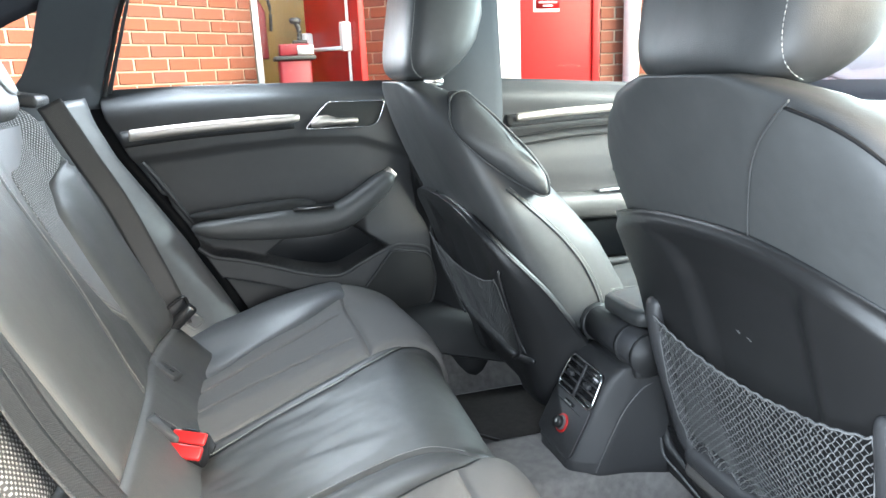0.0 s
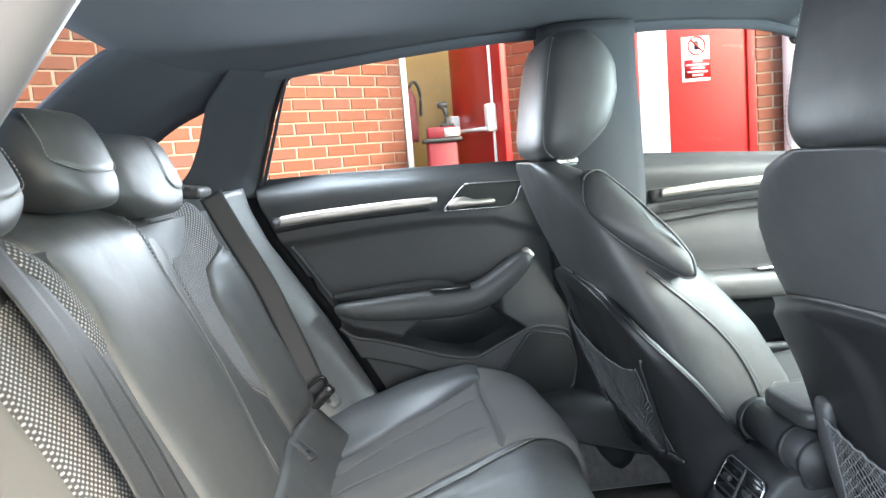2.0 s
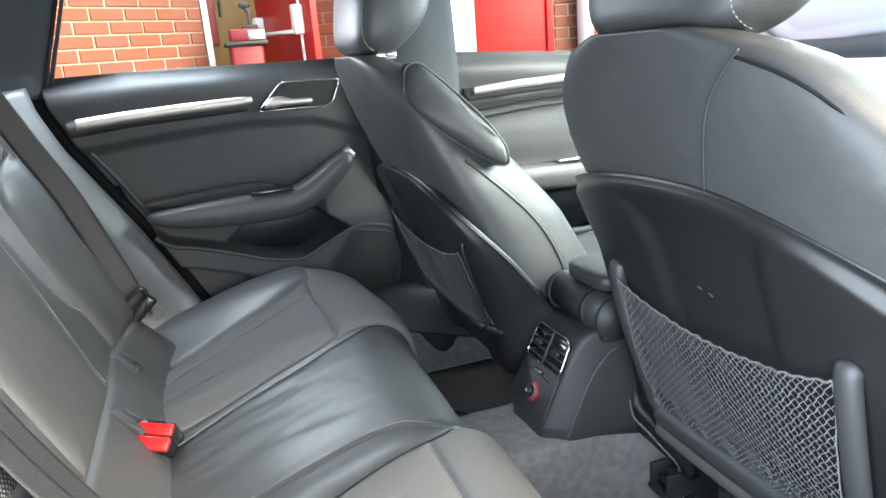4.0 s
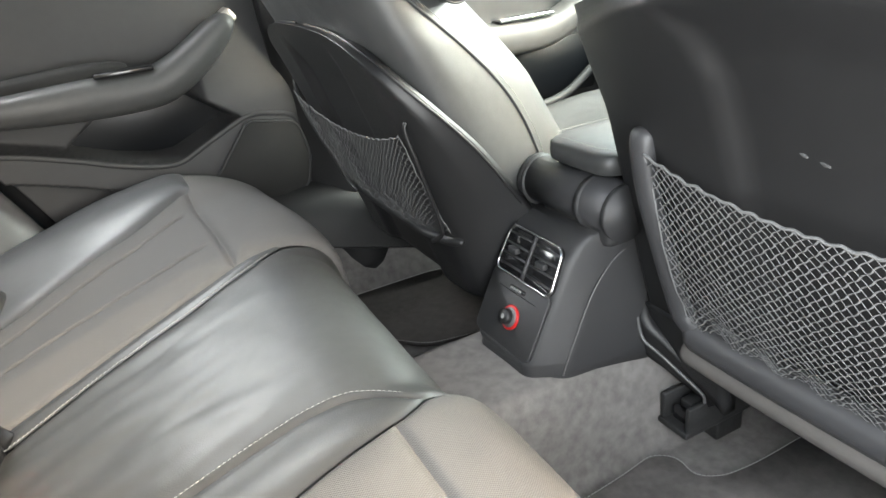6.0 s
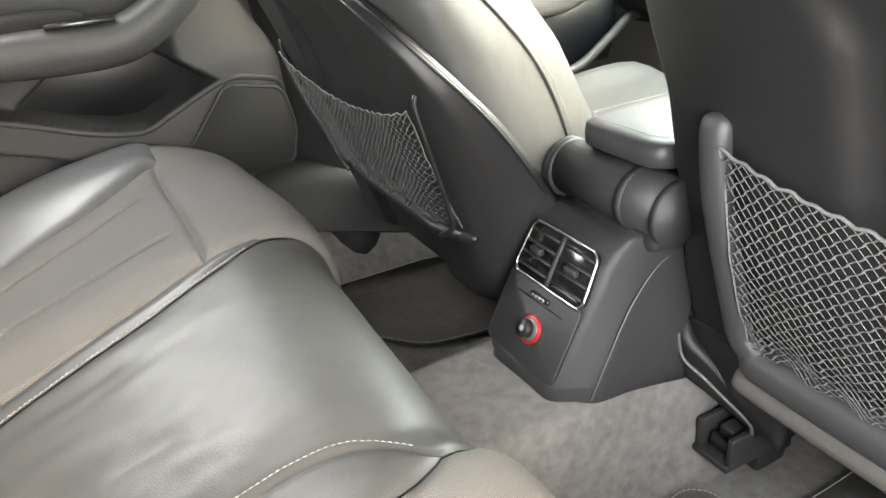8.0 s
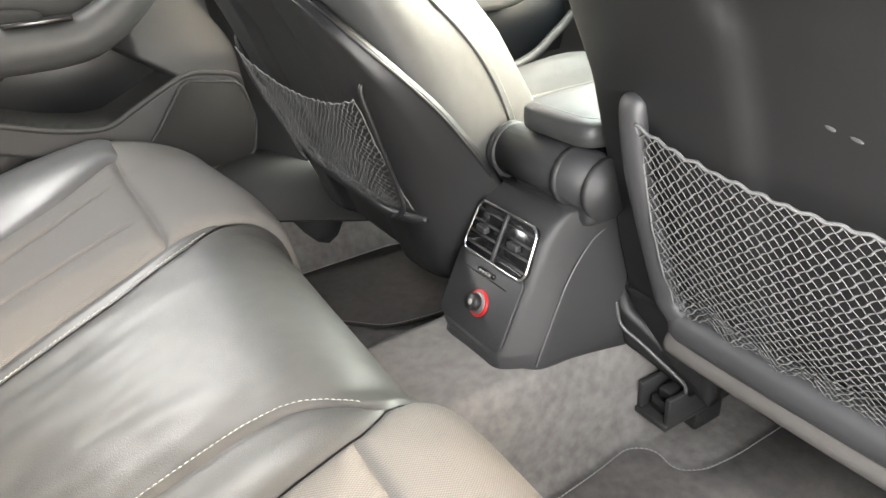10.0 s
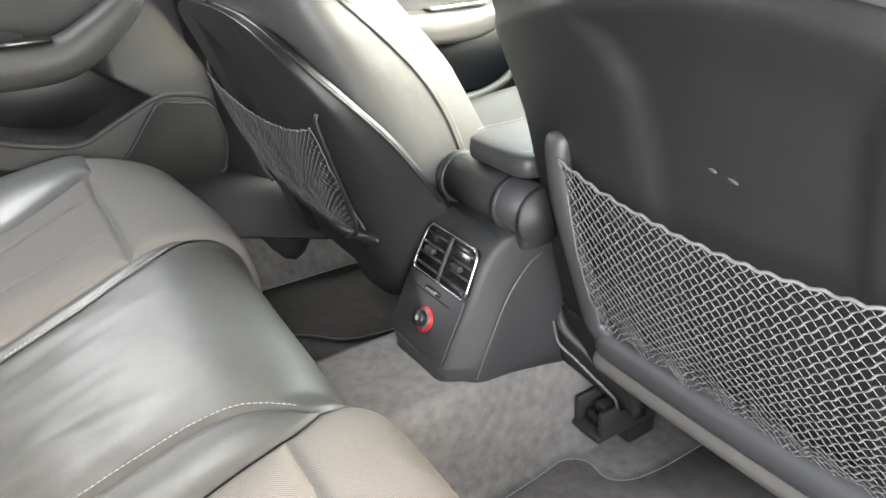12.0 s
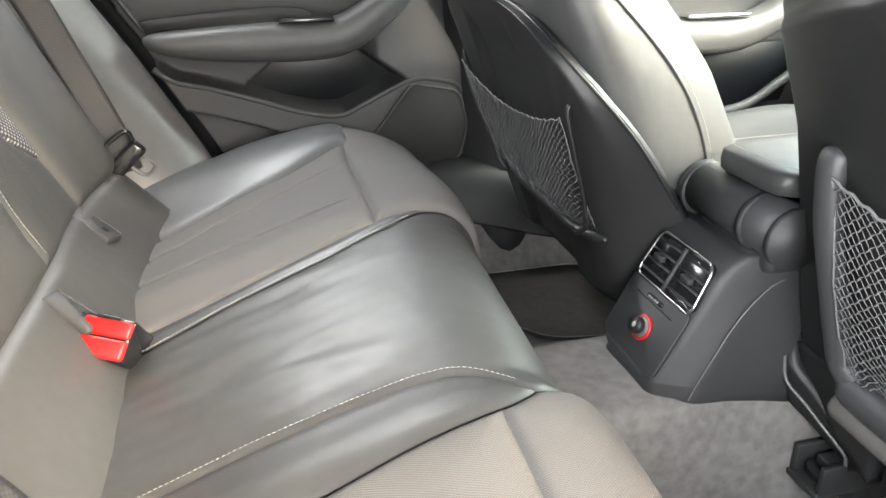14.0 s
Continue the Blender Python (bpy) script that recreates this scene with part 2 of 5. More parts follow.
def tube(points, r, n=8, steps=None, flat=1.0, up=(0, 0, 1)):
    """A round (or flattened) bar along a smooth line; r may be a function of 0 to 1."""
    steps = steps or 6 * (len(points) - 1)
    rings = []
    for i in range(steps + 1):
        f = i / steps
        p = curve_at(points, f) if len(points) > 2 else Vector(points[0]).lerp(Vector(points[1]), f)
        a = curve_at(points, max(0, f - 0.01)) if len(points) > 2 else Vector(points[0])
        b = curve_at(points, min(1, f + 0.01)) if len(points) > 2 else Vector(points[1])
        d = (b - a).normalized()
        s = d.cross(Vector(up))
        s = s.normalized() if s.length > 1e-6 else Vector((1, 0, 0))
        w = s.cross(d)
        rr = r(f) if callable(r) else r
        rings.append([p + s * (math.cos(k * 2 * math.pi / n) * rr) + w * (math.sin(k * 2 * math.pi / n) * rr * flat) for k in range(n)])
    return loft(rings)


def box(lo, hi, bev=0.003, seg=2):
    """A box with rounded edges."""
    bm = bmesh.new()
    bmesh.ops.create_cube(bm, size=1)
    lo, hi = Vector(lo), Vector(hi)
    for v in bm.verts:
        v.co = Vector([lerp(lo[k], hi[k], v.co[k] + 0.5) for k in range(3)])
    if bev:
        bmesh.ops.bevel(bm, geom=bm.edges[:], offset=bev, segments=seg, affect="EDGES", profile=0.5)
    bm.verts.index_update()
    out = [v.co.copy() for v in bm.verts], [tuple(v.index for v in f.verts) for f in bm.faces]
    bm.free()
    return out


def moved(data, m):
    return ([m @ Vector(v) for v in data[0]], *data[1:])


def rounded(outline, r, n=4):
    """Round the corners of a flat outline of (a, b) pairs."""
    out = []
    k = len(outline)
    for i in range(k):
        p, a, b = Vector(outline[i]), Vector(outline[i - 1]), Vector(outline[(i + 1) % k])
        d1, d2 = (a - p), (b - p)
        q = min(r, d1.length * 0.45, d2.length * 0.45)
        s, e = p + d1.normalized() * q, p + d2.normalized() * q
        for j in range(n + 1):
            f = j / n
            out.append((1 - f) ** 2 * s + 2 * f * (1 - f) * p + f * f * e)
    return out


def plate(outline, origin, a, b, depth, bev=0.002):
    """A flat outline of (u, v) laid at origin along the vectors a and b, with depth along a x b and a small bevel."""
    o, a, b = Vector(origin), Vector(a).normalized(), Vector(b).normalized()
    n = a.cross(b)
    c = sum((Vector(p) for p in outline), Vector((0, 0))) / len(outline)
    rings = []
    for off, ins in ((0, 0), (depth - bev, 0), (depth, bev)):
        ring = []
        for p in outline:
            q = Vector(p)
            d = c - q
            q = q + d.normalized() * ins if d.length > 0 else q
            ring.append(o + a * q.x + b * q.y + n * off)
        rings.append(ring)
    return loft(rings)


def stitches(points, gap=0.0052, length=0.0038, r=0.0005, lift=(0, 0, 0.0008)):
    """A row of short threads along a line."""
    out = []
    fine = [curve_at(points, i / 400) for i in range(401)]
    run = [0.0]
    for p, q in zip(fine, fine[1:]):
        run.append(run[-1] + (q - p).length)
    def at(d):
        k = min(399, max(0, int(np.searchsorted(run, d)) - 1))
        return fine[k].lerp(fine[k + 1], min(1.0, (d - run[k]) / max(1e-9, run[k + 1] - run[k])))
    n = int(run[-1] / gap)
    for i in range(n):
        p, q = at(i * gap), at(i * gap + length)
        d = (q - p).normalized()
        s = d.cross(Vector((0, 0, 1)))
        s = s.normalized() if s.length > 1e-6 else Vector((1, 0, 0))
        w = s.cross(d)
        l = Vector(lift)
        ring = lambda c, k: [c + l + (s * x + w * y) * k for x, y in ((r, 0), (0, r), (-r, 0), (0, -r))]
        out.append(loft([ring(p, 0.6), ring(p.lerp(q, 0.5) + l * 0.6, 1.0), ring(q, 0.6)]))
    return joined(*out)


def cushion(center, size, power=3.2, n=28, m=18, shape=None):
    """A padded block: a rounded box whose outline may be shaped."""
    rings = []
    for i in range(m + 1):
        a = -math.pi / 2 + math.pi * i / m
        ca, sa = math.cos(a), math.sin(a)
        ca, sa = max(1e-4, abs(ca)) ** (2 / power), math.copysign(abs(sa) ** (2 / power), sa)
        ring = []
        for k in range(n):
            b = 2 * math.pi * k / n
            cb, sb = math.cos(b), math.sin(b)
            cb, sb = math.copysign(abs(cb) ** (2 / power), cb), math.copysign(abs(sb) ** (2 / power), sb)
            p = Vector((ca * cb * size[0] / 2, ca * sb * size[1] / 2, sa * size[2] / 2))
            if shape:
                p = shape(p)
            ring.append(Vector(center) + p)
        rings.append(ring)
    return loft(rings)


# ---- the car's shell ----
car = thing("car_body", "grey and black interior shell of a parked saloon car", "car", kind="structure")


def floor_z(x, y):
    tunnel = 0.155 * (1 - smooth(0.08, 0.118, abs(y)))
    side = 0.12 * smooth(0.55, 0.62, abs(y))
    return 0.31 + tunnel + side + 0.0025 * noise.noise((x * 14, y * 14, 0)) + 0.10 * smooth(0.75, 1.25, x)


part("floor_carpet", sheet(lambda u, v: (lerp(-0.35, 1.3, u), lerp(-0.66, 0.66, v), floor_z(lerp(-0.35, 1.3, u), lerp(-0.66, 0.66, v))), 90, 110, (0, 0, -0.02)), CARPET, car, "dusty charcoal carpet")
ROOF_EDGE = [(-0.95, 1.20), (-0.66, 1.325), (-0.5, 1.342), (-0.4, 1.352), (-0.15, 1.377), (0.0, 1.389), (0.15, 1.395), (0.5, 1.394), (0.7, 1.38), (0.85, 1.335), (1.15, 1.22)]


def roof_point(u, v, up=0.0):
    x = lerp(-0.665, 0.78, u)
    y = lerp(-0.645, 0.645, v)
    return (x, y, table(ROOF_EDGE, x) + 0.055 * (1 - (abs(y) / 0.645) ** 2.4) + up)


part("headliner", sheet(lambda u, v: roof_point(u, v), 40, 30, (0, 0, 0.03)), HEADLINER, car, "dark grey cloth headliner")
part("roof_skin", sheet(lambda u, v: roof_point(u, v, 0.05), 30, 20, (0, 0, 0.004)), SILVER, car, "silver painted roof")
for side in (1, -1):
    def rail_pt(x, o=0.0, dz=0.0):
        return (x, side * (0.652 + o), table(ROOF_EDGE, x) + 0.01 + dz)
    part("roof_rail", tube([rail_pt(x) for x in (-0.56, -0.49, -0.42, -0.3, -0.15, 0, 0.15, 0.3, 0.5, 0.7, 0.82)], 0.026, 10, 40), HEADLINER, car)
# the far rear pillar, between the side window and the rear window
def c_pillar(side):
    lower, upper = 1.075, 1.36
    def f(u, v):
        z = lerp(lower, upper, u)
        front = table([(1.07, -0.515), (1.13, -0.497), (1.18, -0.482), (1.27, -0.452), (1.345, -0.41), (1.37, -0.36)], z)
        back = table([(1.07, -0.70), (1.15, -0.625), (1.2, -0.6), (1.285, -0.571), (1.345, -0.52), (1.37, -0.5)], z)
        x = lerp(front, back, v)
        y = 0.672 - 0.1 * (z - 1.08) - 0.07 * v ** 1.5 + 0.018 * (1 - smooth(0, 0.12, v))
        return (x, side * y, z)
    return sheet(f, 24, 14, (0, side * 0.03, 0))


part("pillar_trim", c_pillar(1), PILLAR, car, "grey rear pillar trim")
def sail(side):
    """The broad trim between the side window, the roof and the rear window."""
    inner = [(-0.50, 0.40, 1.395), (-0.655, 0.335, 1.366), (-0.80, 0.37, 1.292), (-1.05, 0.47, 1.135)]
    outer = [(-0.42, 0.655, 1.36), (-0.571, 0.66, 1.287), (-0.692, 0.66, 1.227), (-0.86, 0.66, 1.09)]
    def f(u, v):
        p = curve_at(outer, u).lerp(curve_at(inner, u), v) + Vector((0, 0.02, 0.02)) * math.sin(math.pi * v)
        return (p.x, side * p.y, p.z)
    return sheet(f, 24, 10, (0, side * 0.015, 0.015))


for side in (1, -1):
    part("sail_panel", sail(side), HEADLINER, car, "grey rear pillar upper trim")
part("window_seal", tube([(-0.497, 0.692, 1.10), (-0.487, 0.69, 1.14), (-0.47, 0.688, 1.19), (-0.443, 0.683, 1.27), (-0.405, 0.676, 1.338), (-0.36, 0.672, 1.352)], 0.005, 8, 30), GREY_FOAM, car, "black rubber window seal")
# the middle pillar
def middle_pillar(z0, z1):
    def f(u, v):
        z = lerp(z0, z1, u)
        w = (z - 0.35) / 1.05
        return (lerp(0.185 - 0.02 * w, 0.402 - 0.02 * smooth(0.6, 0.95, w), v), 0.655 - 0.055 * smooth(0.3, 1, w) - (0.03 + 0.045 * (1 - smooth(0.8, 0.96, z))) * math.sin(math.pi * v), z)
    return sheet(f, 20, 10, (0, 0.06, 0))


part("pillar_trim", middle_pillar(0.96, 1.40), PILLAR, car, "grey middle pillar trim")
part("pillar_cover", middle_pillar(0.35, 0.957), VINYL, car, "black lower pillar cover")
# closing walls of the shell
part("firewall", sheet(lambda u, v: (1.28, lerp(-0.68, 0.68, u), lerp(0.3, 1.05, v)), 2, 2, (0.03, 0, 0)), PLASTIC, car)
part("dashboard", sheet(lambda u, v: (lerp(1.28, 0.98, math.sin(v * 1.6)), lerp(-0.68, 0.68, u), lerp(1.06, 0.72, v)), 4, 10, (0.05, 0, -0.04)), SOFT_TRIM, car)
part("bulkhead", sheet(lambda u, v: (lerp(-0.60, -0.42, v), lerp(-0.68, 0.68, u), lerp(1.06, 0.2, v)), 2, 2, (-0.03, 0, 0)), PLASTIC, car)
part("rear_shelf", sheet(lambda u, v: (lerp(-0.60, -1.05, v), lerp(-0.66, 0.66, u), 1.055 + 0.02 * v), 8, 8, (0, 0, -0.02)), HEADLINER, car, "dark cloth rear shelf")
part("rear_window", sheet(lambda u, v: (lerp(-0.66, -1.15, v), lerp(-0.62, 0.62, u), lerp(1.375, 1.09, v) + 0.02 * (1 - (2 * u - 1) ** 2)), 10, 6, (0, 0, 0.004)), DARK_GLASS, car, "tinted rear window").visible_shadow = False
part("windscreen", sheet(lambda u, v: (lerp(0.79, 1.45, v), lerp(-0.64, 0.64, u), lerp(1.38, 1.0, v) + 0.04 * (1 - (2 * u - 1) ** 2)), 10, 6, (0, 0, 0.005)), GLASS, car, "clear windscreen").visible_shadow = False
for side in (1, -1):
    part("windscreen_pillar", tube([(0.80, side * 0.655, 1.36), (1.0, side * 0.665, 1.26), (1.3, side * 0.68, 1.08)], 0.035, 10), PILLAR, car)
# near rear door aperture, painted edge and seal
part("door_aperture", tube([(-0.05, -0.66, 1.40), (-0.23, -0.665, 1.345), (-0.30, -0.68, 1.255), (-0.373, -0.69, 1.16), (-0.452, -0.70, 1.06), (-0.47, -0.71, 0.95), (-0.42, -0.71, 0.8), (-0.33, -0.70, 0.66), (-0.26, -0.70, 0.5), (-0.15, -0.70, 0.38), (0.2, -0.70, 0.36)], 0.032, 12, 70), SILVER, car, "silver painted door aperture")
part("pillar_trim", c_pillar(-1), PILLAR, car, "grey rear pillar trim")
for side in (1, -1):
    part("sill_trim", sheet(lambda u, v: (lerp(0.04, 0.44, u), side * (0.535 + 0.02 * v + 0.10 * v ** 3), lerp(0.50 - 0.12 * u, 0.535 + 0.03 * math.sin(math.pi * u), smooth(0, 1, v))), 20, 16, (0, side * 0.02, -0.01)), VINYL, car, "black scuffed sill trim")
part("sill_outer", box((-0.6, 0.70, 0.2), (1.4, 0.8, 0.46), 0.03), SILVER, car)
part("sill_outer", box((-0.6, -0.8, 0.2), (1.4, -0.70, 0.34), 0.03), SILVER, car)
part("underfloor", box((-1.2, -0.72, 0.18), (1.5, 0.72, 0.24), 0.02), PLASTIC, car)

part("door_shut", sheet(lambda u, v: (lerp(-0.62, 0.40, u), 0.80, lerp(0.3, 1.10, v)), 4, 4, (0, 0.02, 0)), RUBBER, car)

# ---- doors on the far side ----
def far_door(name, label, rear, front, sill, lower, has_details):
    """A closed door seen from inside. rear and front: tables of z to x; sill: table of x to z."""
    d = thing(name, label, "car door", (lerp(rear[0][1], front[0][1], 0.5), 0.7, lower))
    inv = Matrix.Translation(-d.location)
    def depth(x, z, top):
        y = 0.682
        y += 0.035 * smooth(top - 0.045, top, z) ** 2
        y -= 0.010 * smooth(top - 0.10, top - 0.05, z) * (1 - smooth(top - 0.05, top - 0.01, z))
        line = table(BELT_LINE, x)
        y += 0.012 * (1 - smooth(line - 0.018, line + 0.010, z)) - 0.002 * smooth(line - 0.004, line + 0.012, z) * (1 - smooth(line + 0.02, line + 0.05, z))
        y -= 0.006 * smooth(0.80, 0.86, z) * (1 - smooth(0.88, 0.95, z))
        if has_details:
            low = table(RAIL, x)
            right = x - (0.005 + (0.772 - z) * 1.33)
            left = x - (-0.19 + (z - 0.705) * 1.4)
            y += 0.075 * smooth(-0.012, 0.004, left) * (1 - smooth(-0.012, 0.002, right)) * smooth(low - 0.002, low + 0.008, z) * (1 - smooth(0.80, 0.83, z))
            band = (1 - smooth(low - 0.006, low + 0.004, z)) * (1 - smooth(0.755, 0.80, z))
            shoulder = smooth(-0.004, 0.016, right) * (1 - smooth(0.73, 0.90, z)) * smooth(0.0, 0.05, x)
            y -= 0.064 * max(band, shoulder)
            y += 0.045 * (1 - smooth(low - 0.062, low - 0.054, z)) * (1 - smooth(-0.09, -0.05, x))
        else:
            y += 0.04 * (1 - smooth(0.70, 0.74, z))
        y -= 0.03 * (1 - smooth(lower, lower + 0.12, z))
        return y
    def f(u, v):
        z = lerp(lower, 1.0, v)
        x = lerp(table(rear, z), table(front, z), u)
        top = table(sill, x)
        z = lerp(lower, top, v)
        x = lerp(table(rear, z), table(front, z), u)
        return (x, depth(x, z, top), z)
    part("door_panel", moved(sheet(f, 150, 150, (0, 0.05, 0)), inv), SOFT_TRIM, d, "dark soft-touch door panel")
    return d, inv


BELT_LINE = [(-0.5, 0.955), (-0.4, 0.962), (-0.25, 0.975), (-0.1, 0.982), (0.05, 0.975), (0.15, 0.94), (0.3, 0.88), (0.45, 0.965), (0.8, 0.975), (1.2, 0.97)]
RAIL = [(-0.40, 0.93), (-0.383, 0.87), (-0.364, 0.807), (-0.342, 0.762), (-0.31, 0.738), (-0.257, 0.724), (-0.186, 0.701), (-0.12, 0.677), (-0.06, 0.662), (-0.022, 0.662), (0.02, 0.681), (0.084, 0.71), (0.117, 0.72), (0.15, 0.717), (0.194, 0.703), (0.3, 0.69)]
rear_edge = [(0.45, -0.18), (0.567, -0.24), (0.776, -0.349), (0.87, -0.405), (0.97, -0.466), (1.05, -0.5), (1.12, -0.514)]
rear_door, inv = far_door("rear_door", "closed dark rear car door with aluminium trim strip", rear_edge, [(0.4, 0.22), (0.7, 0.24), (1.12, 0.21)], [(-0.55, 1.113), (-0.3, 1.116), (0.13, 1.109), (0.4, 1.10)], 0.45, True)
wide = lambda pts, y: [(x, y, z) for x, z in pts]
part("trim_strip", moved(loft([[(x, 0.660 - 0.004 * math.cos(k * math.pi / 3), z + 1.25 * h * math.sin(k * math.pi / 3)) for k in range(6)] for x, z, h in ((-0.457, 1.013, 0.009), (-0.452, 1.0155, 0.0115), (-0.36, 1.022, 0.011), (-0.25, 1.0275, 0.0105), (-0.15, 1.031, 0.010), (-0.105, 1.032, 0.009), (-0.088, 1.034, 0.006))]), inv), ALU, rear_door, "brushed aluminium trim strip")
part("trim_recess", moved(tube(wide([(-0.475, 1.006), (-0.36, 1.016), (-0.25, 1.021), (-0.1, 1.026)], 0.682), 0.021, 8, 24, 0.9), inv), PLASTIC, rear_door)
bezel = rounded([(-0.078, 1.006), (-0.02, 1.066), (0.118, 1.062), (0.095, 1.012), (0.075, 1.004)], 0.012)
bez = [(p.x, 0.664, p.y) for p in bezel]
part("handle_recess", moved(plate(bezel, (0, 0.672, 0), (1, 0, 0), (0, 0, 1), 0.004, 0.001), inv), GREY_FOAM, rear_door, "black handle recess")
part("handle_bezel", moved(tube(bez + bez[:1], 0.0012, 6, 90), inv), CHROME, rear_door, "chrome handle bezel")
part("door_handle", moved(loft([[(x, 0.662 - t * math.cos(k * math.pi / 4), z + h * math.sin(k * math.pi / 4)) for k in range(8)] for x, z, h, t in ((-0.062, 1.016, 0.006, 0.004), (-0.045, 1.022, 0.013, 0.008), (-0.025, 1.024, 0.012, 0.009), (0.0, 1.02, 0.0075, 0.009), (0.04, 1.02, 0.007, 0.008), (0.048, 1.02, 0.004, 0.005))]), inv), ALU, rear_door, "silver door handle")
ARM = [(-0.352, 0.803, 0.004), (-0.335, 0.799, 0.014), (-0.27, 0.793, 0.026), (-0.15, 0.791, 0.034), (-0.05, 0.791, 0.034), (0.0, 0.804, 0.033), (0.05, 0.835, 0.030), (0.09, 0.867, 0.025), (0.112, 0.888, 0.014), (0.118, 0.895, 0.006)]
def arm_ring(f):
    p = curve_at([(x, z, h) for x, z, h in ARM], f)
    a, b = curve_at([(x, z, 0) for x, z, h in ARM], max(0, f - 0.02)), curve_at([(x, z, 0) for x, z, h in ARM], min(1, f + 0.02))
    d = (b - a).normalized()
    n = Vector((-d.y, d.x))
    ring = []
    for k in range(14):
        c, s = math.cos(k * 2 * math.pi / 14), math.sin(k * 2 * math.pi / 14)
        c, s = math.copysign(abs(c) ** 0.7, c), math.copysign(abs(s) ** 0.7, s)
        out = 0.034 * smooth(0, 0.02, p.z)
        ring.append((p.x + n.x * s * p.z, 0.645 - out * c, p.y + n.y * s * p.z))
    return ring
part("armrest", moved(loft([arm_ring(i / 50) for i in range(51)]), inv), LEATHER, rear_door, "black padded armrest")
part("insert_bevel", moved(tube([(-0.438, 0.668, 0.955), (-0.412, 0.672, 0.915), (-0.385, 0.676, 0.87), (-0.36, 0.678, 0.825), (-0.345, 0.68, 0.80)], lambda f: 0.010 * (0.5 + 0.5 * math.sin(math.pi * min(1, f + 0.15))), 10, 30, 0.6), inv), SOFT_TRIM, rear_door, "rounded edge of the door insert")
part("window_switch", moved(box((-0.125, 0.618, 0.823), (-0.03, 0.66, 0.831), 0.002), inv), GLOSS_BLACK, rear_door, "gloss black window switch")
part("armrest_pad", moved(cushion((-0.21, 0.66, 0.826), (0.29, 0.05, 0.042), 3.5, 24, 12, lambda p: Vector((p.x, p.y, p.z * (0.4 + 0.6 * smooth(-0.15, 0.1, p.x))))), inv), GREY_FOAM, rear_door, "dark pad above the armrest")
part("arm_cap", moved(box((-0.018, -0.02, -0.012), (0.012, 0.02, 0.014), 0.006), inv @ pose(0.113, 0.645, 0.888, 0, -38, 0)), ALU, rear_door, "grey armrest end cap")
part("rail_lip", moved(tube([(x, 0.632, z - 0.006) for x, z in RAIL[3:-1]] + [(0.205, 0.634, 0.66), (0.211, 0.636, 0.61), (0.205, 0.638, 0.57)], 0.0045, 10, 120, 1.2), inv), SOFT_TRIM, rear_door, "smooth raised door rail")
# back of the recess; its near-black colour holds the pocket's shade
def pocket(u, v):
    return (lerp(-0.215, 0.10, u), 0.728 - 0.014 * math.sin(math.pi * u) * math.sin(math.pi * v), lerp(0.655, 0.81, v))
part("door_pocket", moved(sheet(pocket, 40, 30), inv), SHADED_POCKET, rear_door, "smooth blue-black door pocket with shade in its colour")
grille = rounded([(-0.03, 0.60), (0.03, 0.615), (0.098, 0.70), (0.11, 0.705), (0.196, 0.688), (0.212, 0.62), (0.196, 0.555), (0.12, 0.548), (0.0, 0.56)], 0.02)
part("speaker_grille", moved(plate(grille, (0, 0.628, 0), (1, 0, 0), (0, 0, 1), 0.009, 0.004), inv), GREY_FOAM, rear_door, "black fabric speaker grille")
edge = [(p.x, 0.6215, p.y) for p in grille]
part("grille_rim", moved(tube(edge + edge[:1], 0.0028, 6, 110), inv), SOFT_TRIM, rear_door)
part("door_seal", moved(tube([(x - 0.018, 0.735, z) for z, x in rear_edge], 0.019, 8, 40), inv), RUBBER, rear_door, "black rubber door seal")
part("window_frame", moved(sheet(lambda u, v: (lerp(lerp(-0.495, -0.405, u), lerp(-0.486, -0.40, u), v), 0.706 - 0.05 * u, lerp(1.105, 1.345, u)), 10, 4, (0, 0.008, 0)), inv), PILLAR, rear_door, "grey window frame strip")
part("window_pane", moved(sheet(lambda u, v: (lerp(lerp(-0.50, 0.22, u), lerp(-0.40, 0.20, u), v), 0.715 - 0.06 * v, lerp(1.10, 1.38, v)), 6, 6, (0, 0.004, 0)), inv), GLASS, rear_door, "clear window glass").visible_shadow = False

front_door, inv = far_door("front_door", "closed front car door, grey panel, silver trim strip", [(0.3, 0.385), (1.2, 0.395)], [(0.3, 1.28), (1.2, 1.28)], [(0.38, 1.104), (0.6, 1.09), (0.85, 1.071), (1.3, 1.03)], 0.35, False)
part("trim_strip", moved(loft([[(x, 0.660 - 0.004 * math.cos(k * math.pi / 3), z + 1.25 * h * math.sin(k * math.pi / 3)) for k in range(6)] for x, z, h in ((0.45, 1.002, 0.007), (0.456, 1.0035, 0.0095), (0.58, 1.010, 0.0095), (0.72, 1.013, 0.009), (1.0, 1.015, 0.009))]), inv), ALU, front_door, "brushed aluminium trim strip")
part("trim_recess", moved(tube(wide([(0.43, 0.993), (0.6, 1.0), (0.8, 1.005), (1.05, 1.005)], 0.684), 0.018, 8, 20), inv), PLASTIC, front_door)
FRONT_ARM = [(0.42, 0.775, 0.030), (0.5, 0.772, 0.034), (0.62, 0.766, 0.036), (0.72, 0.762, 0.036), (0.79, 0.766, 0.035), (0.85, 0.785, 0.032), (0.91, 0.82, 0.028), (0.97, 0.87, 0.022), (1.0, 0.90, 0.012)]
